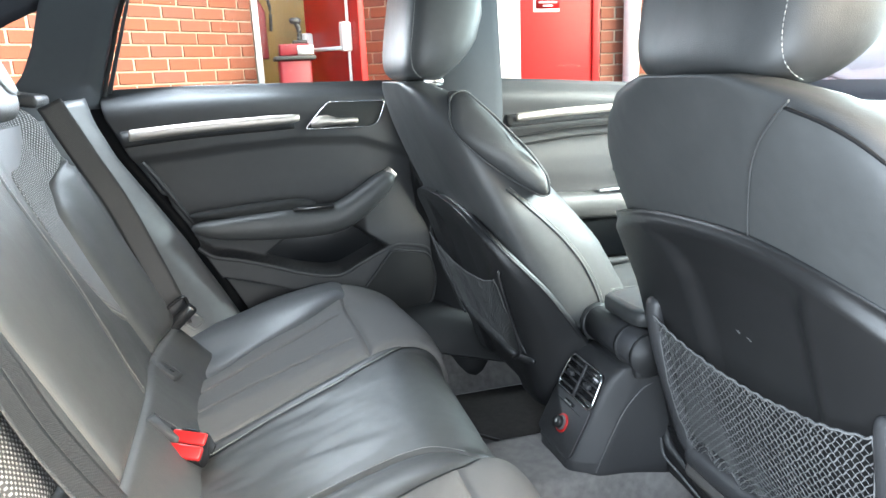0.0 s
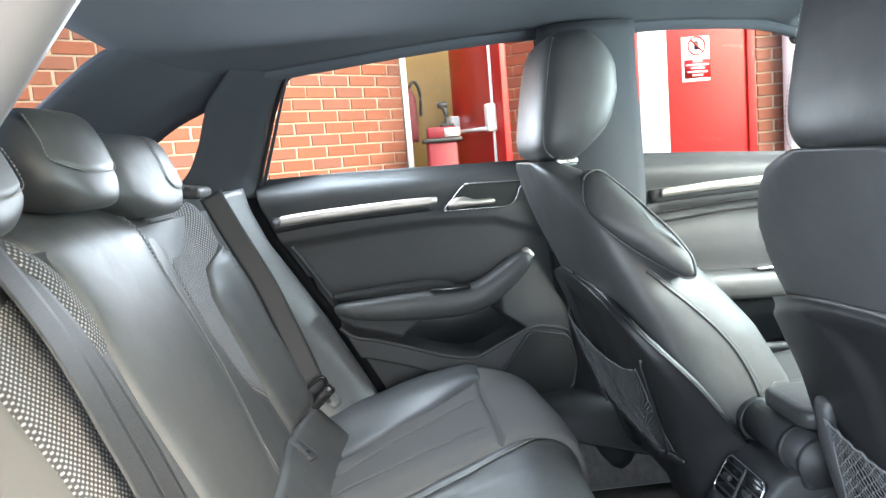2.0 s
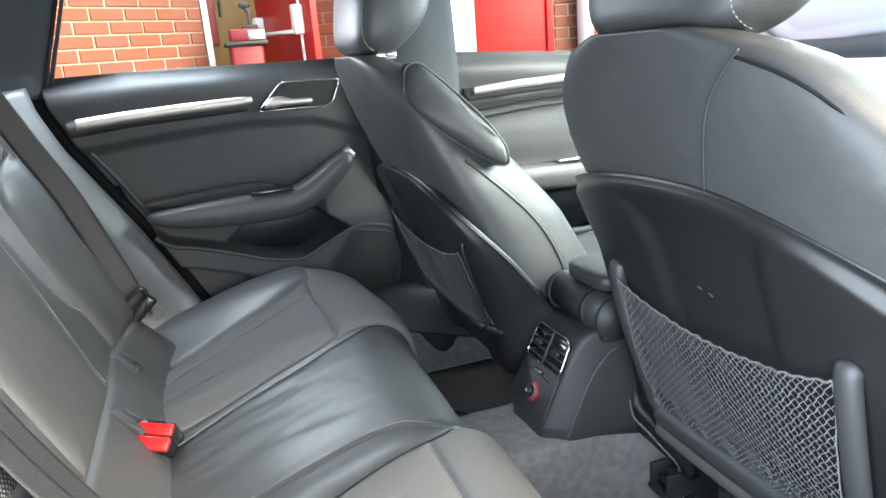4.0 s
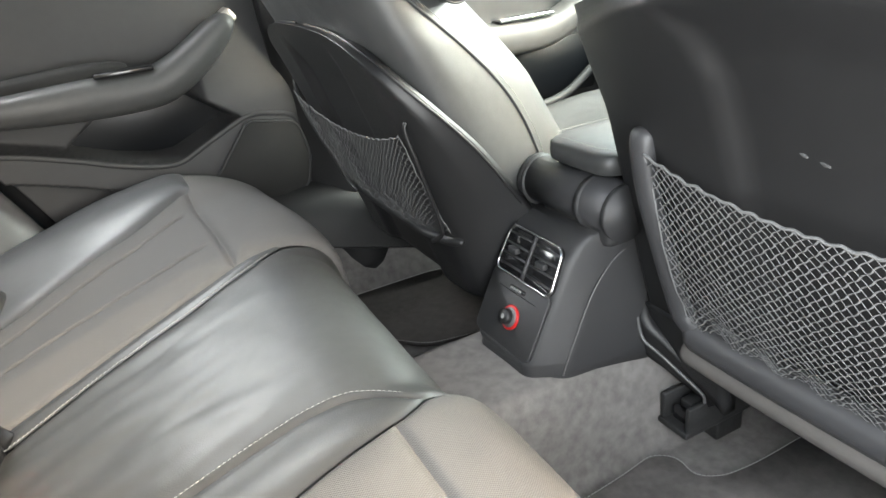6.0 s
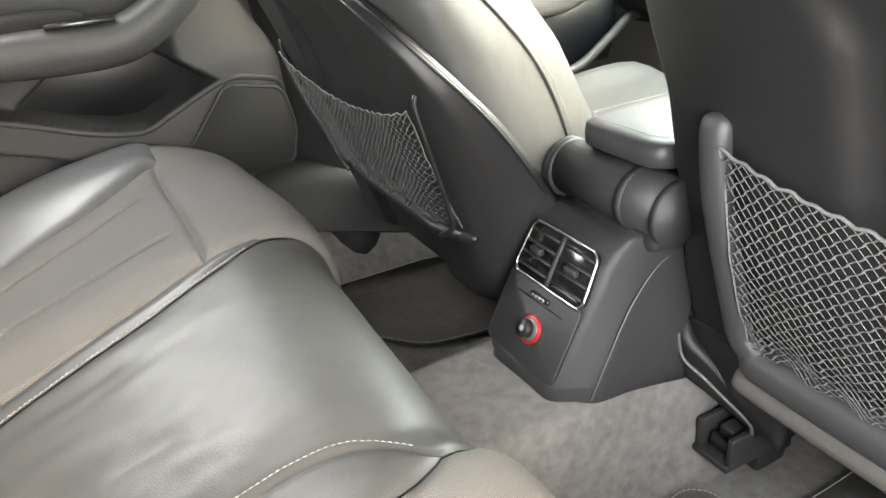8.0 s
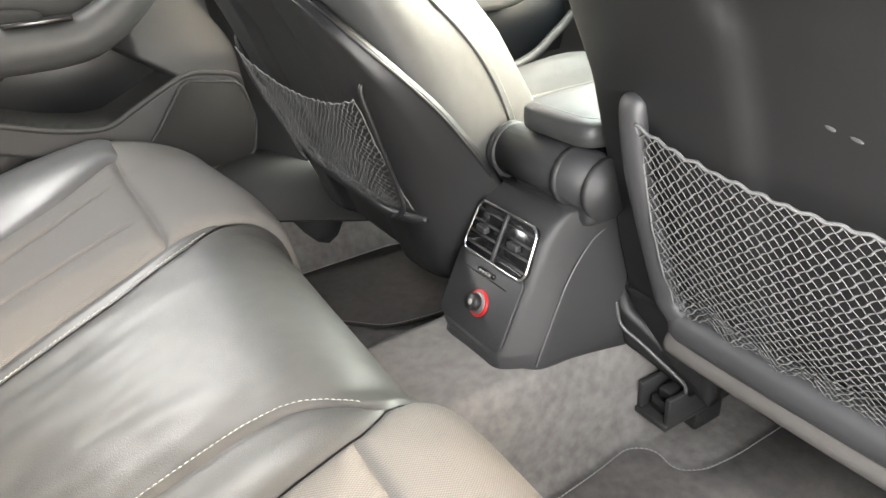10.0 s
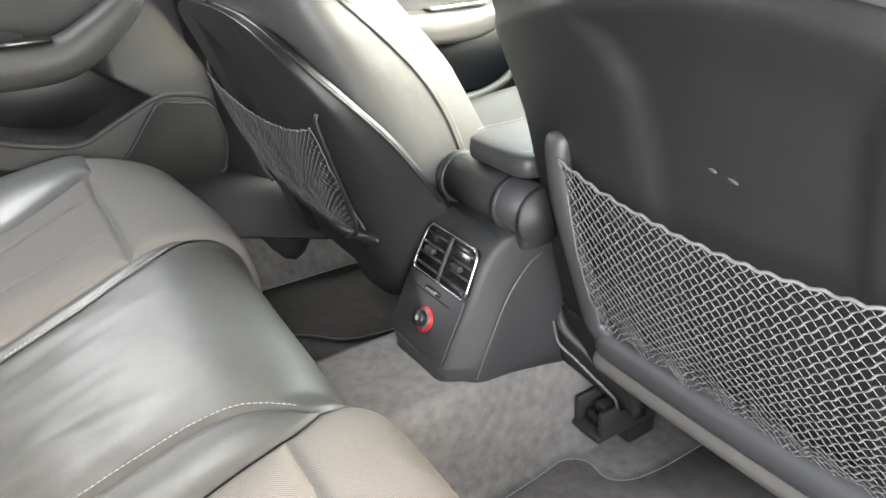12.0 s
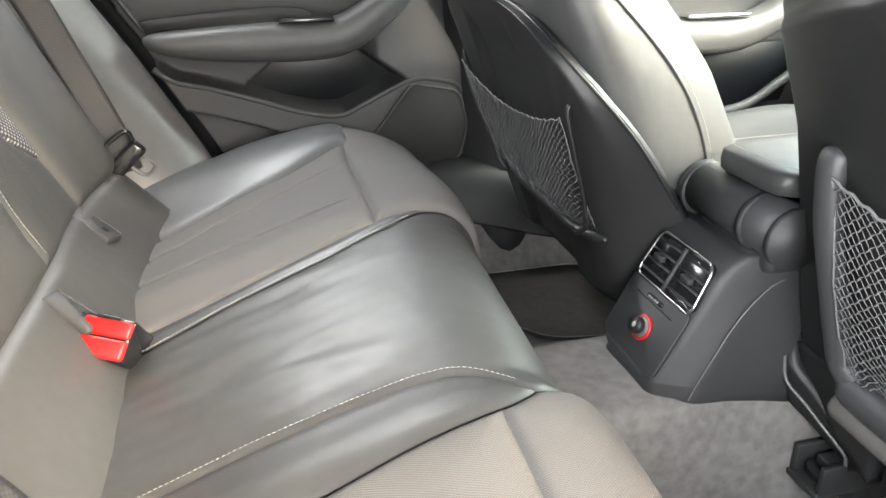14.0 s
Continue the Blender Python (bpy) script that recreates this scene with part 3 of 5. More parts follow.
part("armrest", moved(loft([[(p.x - 0.5 * p.z * math.sin(k * math.pi / 8) * smooth(0.5, 0.8, i / 40), 0.64 - 0.036 * math.copysign(abs(math.cos(k * math.pi / 8)) ** 0.7, math.cos(k * math.pi / 8)), p.y + p.z * math.copysign(abs(math.sin(k * math.pi / 8)) ** 0.7, math.sin(k * math.pi / 8))) for k in range(16)] for i, p in ((i, curve_at(FRONT_ARM, i / 40)) for i in range(41))]), inv), LEATHER, front_door, "grey padded armrest")
part("window_switch", moved(box((0.66, 0.612, 0.80), (0.80, 0.65, 0.808), 0.003), inv), CHROME, front_door, "chrome-edged window switches")
# the front pocket's shade is likewise in this sheet's colour
part("door_pocket", moved(sheet(lambda u, v: (lerp(0.55, 0.98, u), 0.705 - 0.02 * math.sin(math.pi * v), lerp(0.60, 0.755, v)), 20, 12), inv), SHADED_POCKET, front_door, "smooth blue-black door pocket with shade in its colour")
part("pocket_rim", moved(tube(wide([(0.42, 0.64), (0.6, 0.61), (0.75, 0.597), (0.85, 0.612), (0.93, 0.66), (1.0, 0.70), (1.15, 0.71)], 0.648), 0.009, 10, 60, 1.2), inv), SOFT_TRIM, front_door, "smooth raised pocket rim")
part("window_pane", moved(sheet(lambda u, v: (lerp(lerp(0.39, 1.25, u), lerp(0.40, 0.85, u), v), 0.715 - 0.06 * v, lerp(1.09, 1.38, v)), 6, 6, (0, 0.004, 0)), inv), GLASS, front_door, "clear window glass").visible_shadow = False

for dz in (0.0, 0.022):
    part("panel_crease", moved(tube(wide([(0.41, 0.950 - dz), (0.5, 0.957 - dz), (0.65, 0.968 - dz), (0.9, 0.97 - dz)], 0.6745), 0.0035, 6, 20), inv), RUBBER, front_door)

# near side front door, closed
near_door = thing("front_door", "closed front car door beside the driver's seat", "car door", (0.8, -0.7, 0.35))
part("door_panel", moved(sheet(lambda u, v: (lerp(0.42, 1.28, u), -0.69 + 0.02 * math.sin(v * 3.1), lerp(0.35, 1.08, v)), 8, 16, (0, -0.07, 0)), Matrix.Translation((-0.8, 0.7, -0.35))), SOFT_TRIM, near_door)

# ---- the rear seat ----
bench = thing("rear_bench", "black leather rear bench with grey cloth inserts", "car seat", (-0.15, 0, 0.31))
BINV = Matrix.Translation((0.15, 0, -0.31))
PROFILE = [(-0.44, 0.505), (-0.36, 0.528), (-0.28, 0.554), (-0.2, 0.581), (-0.12, 0.606), (-0.05, 0.625), (0.0, 0.632), (0.042, 0.623), (0.074, 0.594), (0.088, 0.548), (0.09, 0.49), (0.08, 0.43), (0.06, 0.36)]


def bench_point(f, y, h=0.0):
    p = curve_at([(a, b, 0) for a, b in PROFILE], f)
    q = curve_at([(a, b, 0) for a, b in PROFILE], min(1, f + 0.01)) - curve_at([(a, b, 0) for a, b in PROFILE], max(0, f - 0.01))
    n = Vector((-q.y, q.x)).normalized()
    seat = smooth(0.15, 0.21, abs(y + 0.01))
    front = smooth(0.40, 0.6, f)
    side = smooth(0.45, 0.55, abs(y))
    drop = smooth(0.605, 0.67, abs(y))
    x, z = p.x + n.x * h + 0.018 * seat * front, p.y + n.y * h + 0.010 * seat + 0.022 * side * (1 - 1.3 * front) - 0.10 * drop
    hollow = 0.012 * math.exp(-((abs(y) - 0.34) / 0.11) ** 2) * (1 - smooth(0.3, 0.46, f))
    return Vector((x - 0.012 * drop * front, y, z - hollow - 0.055 * max(0.0, 0.14 - max(y, -0.35)) - 0.022 * smooth(0.22, 0.5, f) * smooth(0.25, 0.52, y)))


def f_of(x):
    return table([(-0.44, 0), (-0.36, 1 / 12), (-0.28, 2 / 12), (-0.2, 3 / 12), (-0.12, 4 / 12), (-0.05, 5 / 12), (0.0, 6 / 12), (0.042, 7 / 12), (0.074, 8 / 12)], x)


def bench_panel(name, f0, f1, y0, y1, mat, label="", puff=0.006, grooves=(), nu=40, nv=40, wrinkled=False, dip=0.006):
    def f(u, v):
        a, b = 0.5 - 0.5 * math.cos(math.pi * u), 0.5 - 0.5 * math.cos(math.pi * v)
        s = lerp(f0, f1, a)
        ya, yb = table(y0, s), table(y1, s)
        y = lerp(ya, yb, b)
        d = min(min(a, 1 - a) * (f1 - f0) * 0.8, min(b, 1 - b) * abs(yb - ya))
        h = puff * (1 - math.exp(-d / 0.022)) - dip * math.exp(-(d / 0.005) ** 2)
        if wrinkled:
            px = bench_point(s, y)
            fold = noise.noise((px.x * 5 + 0.6 * y, y * 24 + px.x * 7, 1.7)) + 0.5 * noise.noise((px.x * 11, y * 50, 4.2))
            h += 0.0034 * fold * (1 - smooth(-0.16, 0.0, px.x)) * smooth(0, 0.03, d) + 0.0008 * noise.noise((px.x * 20, y * 20, 8))
        for g0, g1, end in grooves:
            gy = lerp(g0, g1, a)
            dd = abs(b - gy) * abs(yb - ya)
            h -= 0.0075 * math.exp(-(dd / 0.0045) ** 2) * (1 - smooth(end - 0.06, end, a))
        return BINV @ bench_point(s, y, h)
    return part(name, sheet(f, nu, nv, uv=lambda u, v: (lerp(f0, f1, 0.5 - 0.5 * math.cos(math.pi * u)) * 0.83, lerp(table(y0, lerp(f0, f1, u)), table(y1, lerp(f0, f1, u)), 0.5 - 0.5 * math.cos(math.pi * v)))), mat, bench, label)


SEAM, SEAM_R = f_of(-0.043), f_of(-0.008)
along = lambda pts: [(f_of(x), y) for x, y in pts]
L_ST = along([(-0.42, 0.055), (-0.33, 0.078), (-0.24, 0.100), (-0.165, 0.113), (-0.11, 0.122), (-0.06, 0.138), (-0.024, 0.150), (0.01, 0.168)]) + [(0.62, 0.176), (1, 0.18)]
L_IN = along([(-0.42, 0.099), (-0.3, 0.119), (-0.22, 0.130), (-0.125, 0.148), (-0.03, 0.168), (0.01, 0.174)]) + [(0.62, 0.178), (1, 0.18)]
L_OUT = along([(-0.42, 0.39), (-0.31, 0.41), (-0.236, 0.44), (-0.15, 0.463), (-0.05, 0.515)]) + [(1, 0.53)]
R_ST = along([(-0.42, -0.166), (-0.29, -0.161), (-0.2, -0.156), (-0.12, -0.155), (-0.06, -0.156), (-0.03, -0.160), (-0.012, -0.166), (0.003, -0.176), (0.011, -0.187), (0.016, -0.199), (0.022, -0.206)]) + [(0.62, -0.197), (1, -0.195)]
R_IN = along([(-0.42, -0.24), (-0.3, -0.245), (-0.16, -0.243), (-0.09, -0.234), (-0.03, -0.229), (0.0, -0.223), (0.015, -0.214), (0.022, -0.208)]) + [(0.62, -0.197), (1, -0.195)]
const = lambda y: [(0, y), (1, y)]
bench_panel("seam_bed", 0.0, 1.0, const(-0.64), const(0.64), LEATHER_SHINY, "", -0.009, nu=60, nv=60, dip=0.0)
bench_panel("centre_panel", 0.0, 1.0, R_ST, L_ST, LEATHER_SHINY, "creased black leather centre panel", 0.004, nu=90, nv=90, wrinkled=True, dip=0.003)
bench_panel("leather_strip", 0.0, 0.52, L_ST, L_IN, LEATHER_SHINY, "", 0.004, nu=60, nv=16, dip=0.001)
bench_panel("leather_strip", 0.0, f_of(0.022), R_IN, R_ST, LEATHER_SHINY, "", 0.003, nu=60, nv=24, dip=0.0015)
bench_panel("cloth_insert", f_of(-0.38), SEAM, L_IN, L_OUT, CLOTH, "grey woven cloth with sewn grooves", 0.008, ((0.76, 0.77, 0.95), (0.44, 0.24, 0.95)), 64, 130, dip=0.0035)
bench_panel("cloth_front", SEAM, 1.0, L_IN, const(0.60), CLOTH, "grey woven cloth front roll", 0.008, nu=60, nv=50, dip=0.0035)
bench_panel("side_bolster", 0.0, SEAM + 0.02, L_OUT, const(0.645), BOLSTER, "shiny black leather bolster", 0.012, nu=50, nv=30)
bench_panel("front_corner", SEAM, 1.0, const(0.60), const(0.66), LEATHER_SHINY, "", 0.006, nu=30, nv=12)
R_OUT = [(a, -b) for a, b in L_OUT]
bench_panel("cloth_insert", f_of(-0.38), SEAM_R, R_OUT, R_IN, CLOTH, "grey woven cloth with sewn grooves", 0.008, ((0.24, 0.23, 0.82), (0.56, 0.76, 0.82)), 64, 130, dip=0.0035)
bench_panel("cloth_front", SEAM_R, 1.0, const(-0.60), R_IN, CLOTH, "grey woven cloth front roll", 0.008, nu=60, nv=50, dip=0.0035)
bench_panel("side_bolster", 0.0, SEAM + 0.02, const(-0.645), R_OUT, BOLSTER, "shiny black leather bolster", 0.012, nu=50, nv=30)
bench_panel("front_corner", SEAM, 1.0, const(-0.66), const(-0.60), LEATHER_SHINY, "", 0.006, nu=30, nv=12)
line = lambda tab, a, b, n=24, off=0.0: [BINV @ bench_point(lerp(a, b, i / n), table(tab, lerp(a, b, i / n)) + off, 0.003) for i in range(n + 1)]
part("seam_stitching", stitches(line(L_ST, 0.07, f_of(0.0), 60, off=-0.008), length=0.0044, r=0.0007, lift=(0, 0, 0.0022)), STITCH, bench, "pale grey stitching")
part("seam_stitching", stitches(line(R_ST, 0.05, f_of(0.016), 60, off=0.006)), STITCH, bench, "pale grey stitching")
part("seam_stitching", stitches(line(L_OUT, 0.1, SEAM, off=0.012)), STITCH, bench, "pale grey stitching")
part("cushion_base", sheet(lambda u, v: BINV @ Vector((lerp(-0.42, 0.05, u), lerp(-0.63, 0.63, v), lerp(0.33, 0.36, u))), 4, 4, (0, 0, -0.02)), PLASTIC, bench)

back, KINV = bench, BINV
SLOPE = 0.43


def back_point(z, y, h=0.0):
    x = -0.375 - SLOPE * (z - 0.53)
    top = smooth(1.03, 1.12, z)
    base = 0.030 * (1 - smooth(0.50, 0.63, z))
    side = 0.022 * smooth(0.40, 0.48, abs(y)) - 0.07 * smooth(0.47, 0.56, abs(y))
    n = Vector((1, 0, SLOPE)).normalized()
    hollow = 0.014 * math.exp(-((abs(y) - 0.31) / 0.1) ** 2)
    p = Vector((x, y, z)) + n * (h + side - hollow + base)
    return p + Vector((-0.05 * top * top, 0, 0))


def back_panel(name, z0, z1, y0, y1, mat, label="", puff=0.006, nu=40, nv=26):
    def f(u, v):
        a, b = 0.5 - 0.5 * math.cos(math.pi * u), 0.5 - 0.5 * math.cos(math.pi * v)
        z = lerp(z0, z1, a)
        ya, yb = table(y0, z), table(y1, z)
        d = min(min(a, 1 - a) * (z1 - z0), min(b, 1 - b) * abs(yb - ya))
        h = puff * (1 - math.exp(-d / 0.02)) - 0.006 * math.exp(-(d / 0.005) ** 2)
        return KINV @ back_point(z, lerp(ya, yb, b), h)
    def uv(u, v):
        z = lerp(z0, z1, 0.5 - 0.5 * math.cos(math.pi * u))
        return (z * 1.09, lerp(table(y0, z), table(y1, z), 0.5 - 0.5 * math.cos(math.pi * v)))
    return part(name, sheet(f, nu, nv, uv=uv), mat, back, label)


C_L = [(0.5, 0.135), (0.665, 0.142), (0.73, 0.16), (0.806, 0.178), (0.906, 0.181), (0.967, 0.176), (1.12, 0.19)]
C_R = [(0.5, -0.115), (0.751, -0.12), (0.86, -0.123), (0.929, -0.117), (0.974, -0.107), (1.027, -0.118), (1.068, -0.15), (1.12, -0.17)]
I_IN = [(0.5, 0.345), (0.70, 0.345), (0.715, 0.325), (0.739, 0.302), (0.78, 0.279), (0.843, 0.25), (0.915, 0.239), (0.97, 0.25), (1.023, 0.277), (1.12, 0.31)]
I_OUT = [(0.5, 0.36), (0.70, 0.35), (0.82, 0.352), (0.911, 0.362), (0.961, 0.406), (0.982, 0.48), (1.12, 0.50)]
neg = lambda tab: [(a, -b) for a, b in tab]
back_panel("back_centre_panel", 0.625, 1.12, C_R, C_L, LEATHER, "smooth black leather centre panel", 0.01, 50, 40)
for flip in (lambda t: t, neg):
    one, two = (C_L, I_IN) if flip is not neg else (C_R, [(0.5, -0.212), (0.8, -0.21), (1.04, -0.205), (1.12, -0.20)])
    three = I_OUT if flip is not neg else [(0.5, -0.30), (0.85, -0.30), (0.96, -0.315), (1.12, -0.40)]
    order = (lambda a, b: (a, b)) if flip is not neg else (lambda a, b: (b, a))
    back_panel("leather_panel", 0.625, 1.12, *order(one, two), LEATHER, "", 0.005, 50, 16)
    back_panel("leather_panel", 0.625, 0.70, *order(two, three), LEATHER, "", 0.005, 12, 10)
    back_panel("back_insert", 0.70, 1.12, *order(two, three), MESH_CLOTH, "grey dotted mesh cloth insert", 0.004, 40, 26)
    edge_line = [(0, 0.66), (2, 0.66)] if flip is not neg else [(0, -0.66), (2, -0.66)]
    if flip is neg:
        mid = [(0.5, -0.46), (1.12, -0.47)]
        back_panel("cloth_panel", 0.625, 1.12, mid, three, CLOTH, "grey woven cloth panel", 0.005, 50, 20)
        three = mid
    back_panel("back_bolster", 0.625, 1.12, *order(three, edge_line), LEATHER, "black leather side bolster", 0.012, 50, 26)
for a, b in (([(0.94, 0.160), (1.03, 0.146), (1.12, 0.135)], [(0.94, 0.164), (1.03, 0.178), (1.12, 0.19)]), ([(0.925, -0.15), (0.95, -0.195), (1.12, -0.215)], [(0.925, -0.135), (0.937, -0.12), (0.974, -0.109), (1.027, -0.12), (1.068, -0.153), (1.12, -0.172)])):
    back_panel("dotted_strip", b[0][0], 1.11, a, b, MESH_CLOTH, "", 0.016, 16, 6)
back_panel("back_skirt", 0.48, 0.625, const(-0.55), const(0.52), LEATHER, "grey leather skirt in the seat crease", 0.008, 24, 60)
part("seam_stitching", stitches([KINV @ back_point(lerp(0.64, 1.09, i / 20), table(C_L, lerp(0.62, 1.09, i / 20)) + 0.008, 0.003) for i in range(21)], lift=(0.0006, 0, 0.0003)), STITCH, back, "pale grey stitching")
part("back_board", sheet(lambda u, v: KINV @ (back_point(lerp(0.45, 1.1, u), lerp(-0.6, 0.6, v), -0.06)), 4, 4, (-0.02, 0, -0.01)), PLASTIC, back)


def rear_headrest(y, width, z0, z1, pad):
    """A low headrest that narrows to its chin; pad: the raised front panel's reach along y and its lowest edge."""
    zc, hz, hw = (z0 + z1) / 2, (z1 - z0) / 2, width / 2
    def shape(p):
        squeeze = (1 - 1.2 * max(0, p.z)) * (1 - 0.30 * smooth(0, hz, -p.z) ** 1.6)
        return Vector((p.x - 0.35 * p.z - 0.02 * (p.y / hw) ** 2, p.y * squeeze, p.z))
    h = part("headrest", moved(cushion((-0.635, y, zc), (0.11, width, z1 - z0), 4.2, 44, 26, shape), KINV), LEATHER, back, "black leather rear headrest")
    def front(yy, z, lift=0.0):
        """A point on the headrest's front."""
        q, r = (z - zc) / hz, (yy - y) / hw
        x = 0.055 * max(0.0, 1 - abs(q) ** 4.2) ** (1 / 4.2) * max(0.05, 1 - min(1, abs(r)) ** 4.2) ** (1 / 4.2)
        p = shape(Vector((x + lift, yy - y, z - zc)))
        return KINV @ (Vector((-0.635, y, zc)) + p)
    ya, yb, zb = pad
    low = lambda u: zb + 0.02 * (2 * u - 1) ** 4
    part("front_pad", sheet(lambda u, v: front(lerp(ya, yb, u), lerp(low(u), z1 - 0.004, v), 0.004 * min(1, 12 * min(u, 1 - u, v + 0.02))), 24, 16), LEATHER_SHINY, h, "raised leather front pad")
    edge = [front(ya, z1 - 0.012, 0.003), front(ya, (zb + z1) / 2, 0.003)] + [front(lerp(ya, yb, u), low(u), 0.003) for u in (0.0, 0.08, 0.25, 0.5, 0.75, 0.92, 1.0)] + [front(yb, (zb + z1) / 2, 0.003), front(yb, z1 - 0.012, 0.003)]
    part("seam_stitching", stitches(edge, lift=(0.001, 0, 0), r=0.0007), STITCH, h, "pale grey stitching")
    return h


rear_headrest(0.262, 0.34, 1.072, 1.216, (0.27, 0.40, 1.115))
rear_headrest(0.003, 0.215, 1.10, 1.237, (-0.088, 0.078, 1.150))
rear_headrest(-0.30, 0.33, 1.085, 1.215, (-0.42, -0.17, 1.125))

# buckles, pockets and belts of the rear seat
def side_panel(u, v):
    z = lerp(0.50, 1.10, u)
    front = Vector((table(rear_edge, z) - 0.021, 0.662 - 0.03 * (1 - smooth(0.5, 0.62, z)), z))
    rear = Vector(back_point(z, 0.565, 0.004))
    p = rear.lerp(front, v)
    return KINV @ (p + Vector((0.6, -0.8, 0)) * (0.016 * math.sin(math.pi * v)))


part("side_cushion", sheet(side_panel, 40, 14, (-0.01, 0.03, 0)), BOLSTER, back, "grey leather side cushion")
buckle = thing("belt_buckle", "red-topped seat belt buckle between the rear cushions", "seat belt buckle", (-0.355, 0.052, 0.577))
b_long, b_out = Vector((0.931, -0.315, -0.181)).normalized(), Vector((-0.086, -0.675, 0.734))
b_wide = b_out.cross(b_long).normalized()
bm_ = Matrix((b_long, b_wide, b_long.cross(b_wide))).transposed().to_4x4()
part("housing", moved(box((-0.031, -0.024, -0.07), (0.028, 0.024, 0.0), 0.004), bm_), GLOSS_BLACK, buckle, "black buckle housing")
part("release_button", moved(box((-0.029, -0.023, -0.008), (0.027, -0.001, 0.006), 0.0035), bm_), RED_PLASTIC, buckle, "red release button")
part("release_button", moved(box((-0.027, 0.001, -0.008), (0.027, 0.021, 0.004), 0.0035), bm_), RED_PLASTIC, buckle, "red release button")
part("tongue_slot", moved(box((-0.014, 0.0195, -0.004), (0.014, 0.0235, 0.0045), 0.001), bm_), GLOSS_BLACK, buckle)
for at, long_half, wide_half in (((-0.4145, 0.332, 0.6005), 0.038, 0.020), ((-0.3865, 0.078, 0.5975), 0.031, 0.016)):
    cov = thing("child_seat_anchor_cover", "small black anchor flap in the seat crease", "cover", at, "anchor covers")
    long_, out = Vector((0.056, -0.026, -0.042)).normalized(), Vector((0.6, 0, 0.8))
    wide_ = out.cross(long_).normalized()
    fm = Matrix((long_, wide_, long_.cross(wide_))).transposed().to_4x4()
    part("flap", moved(plate(rounded([(-long_half, -wide_half), (long_half, -wide_half), (long_half, wide_half), (-long_half, wide_half)], 0.006), (0, 0, -0.012), (1, 0, 0), (0, 1, 0), 0.017, 0.003), fm), SOFT_TRIM, cov)
    part("anchor_slot", moved(box((long_half - 0.024, -0.004, 0.003), (long_half - 0.013, 0.004, 0.0056), 0.0008), fm), GLOSS_BLACK, cov)
    part("flap_edge", moved(tube([(-long_half, wide_half - 0.003, 0.005), (long_half - 0.008, wide_half - 0.003, 0.005), (long_half - 0.002, wide_half - 0.010, 0.005)], 0.0014, 6, 14), fm), PLASTIC, cov)


def ribbon(points, widths, lift=0.012, thick=0.0014):
    """A belt that lies along points (y, z) on the backrest."""
    pts = [Vector(back_point(z, y, lift)) for y, z in points]
    def f(u, v):
        p = curve_at(pts, u)
        q = curve_at(pts, min(1, u + 0.01)) - curve_at(pts, max(0, u - 0.01))
        n = Vector((1, 0, SLOPE)).normalized()
        s = q.cross(n).normalized()
        return p + s * ((v - 0.5) * widths)
    return sheet(f, 40, 6, (thick, 0, thick * 0.4), lambda u, v: (u * 0.6, v * widths))


belt_l = thing("seat_belt", "black woven seat belt lying down the backrest", "seat belt", (-0.6, 0.5, 1.08), "rear seat belts")
LEFT_BELT = [(-0.565, 0.50, 1.095), (-0.522, 0.508, 0.994), (-0.477, 0.506, 0.899), (-0.440, 0.503, 0.798), (-0.402, 0.50, 0.687), (-0.388, 0.50, 0.62)]
def left_belt(u, v):
    p, q = curve_at(LEFT_BELT, u), curve_at(LEFT_BELT, min(1, u + 0.01)) - curve_at(LEFT_BELT, max(0, u - 0.01))
    across = q.cross(Vector((0.25, -1, 0.1))).normalized()
    return p + across * ((v - 0.5) * 0.047)
bshift = Matrix.Translation((0.6, -0.5, -1.08))
part("webbing", moved(sheet(left_belt, 40, 6, (0, -0.0014, 0), lambda u, v: (u * 0.6, v * 0.047)), bshift), BELT, belt_l)
tng = bshift @ pose(-0.388, 0.475, 0.642, 0, -42, 0)
part("belt_tongue", moved(box((-0.042, -0.009, -0.013), (0.042, 0.009, 0.013), 0.006), tng), GLOSS_BLACK, belt_l, "black belt tongue")
part("belt_loop", moved(tube([(-0.04, -0.004, 0.012), (-0.044, -0.006, 0.03), (0.0, -0.008, 0.036), (0.044, -0.006, 0.03), (0.04, -0.004, 0.012)], 0.004, 8, 30), tng), GLOSS_BLACK, belt_l, "black tongue loop")
loop = [Vector(p) for p in ((0.004, 0, -0.011), (0.03, 0, -0.011), (0.03, 0, -0.036), (0.008, 0, -0.036))]
part("belt_plate", moved(tube(loop + loop[:1], 0.003, 6, 40), tng), STEEL_TRIM, belt_l, "steel belt plate")
part("belt_guide", moved(box((-0.045, -0.05, -0.012), (0.02, 0.05, 0.012), 0.008), pose(0.0, 0.03, 0.022, 0, 10, 0)), PLASTIC, belt_l)
belt_c = thing("seat_belt", "grey-black woven seat belt hanging down the backrest", "seat belt", (-0.6, -0.18, 1.08), "rear seat belts")
part("webbing", moved(ribbon([(-0.222, 1.09), (-0.238, 0.97), (-0.246, 0.84), (-0.252, 0.72), (-0.262, 0.47)], 0.05, 0.026), Matrix.Translation((0.6, 0.18, -1.08))), BELT, belt_c)
part("webbing", moved(ribbon([(-0.205, 1.09), (-0.205, 0.97), (-0.20, 0.84), (-0.207, 0.72), (-0.222, 0.47)], 0.047, 0.02), Matrix.Translation((0.6, 0.18, -1.08))), BELT, belt_c)

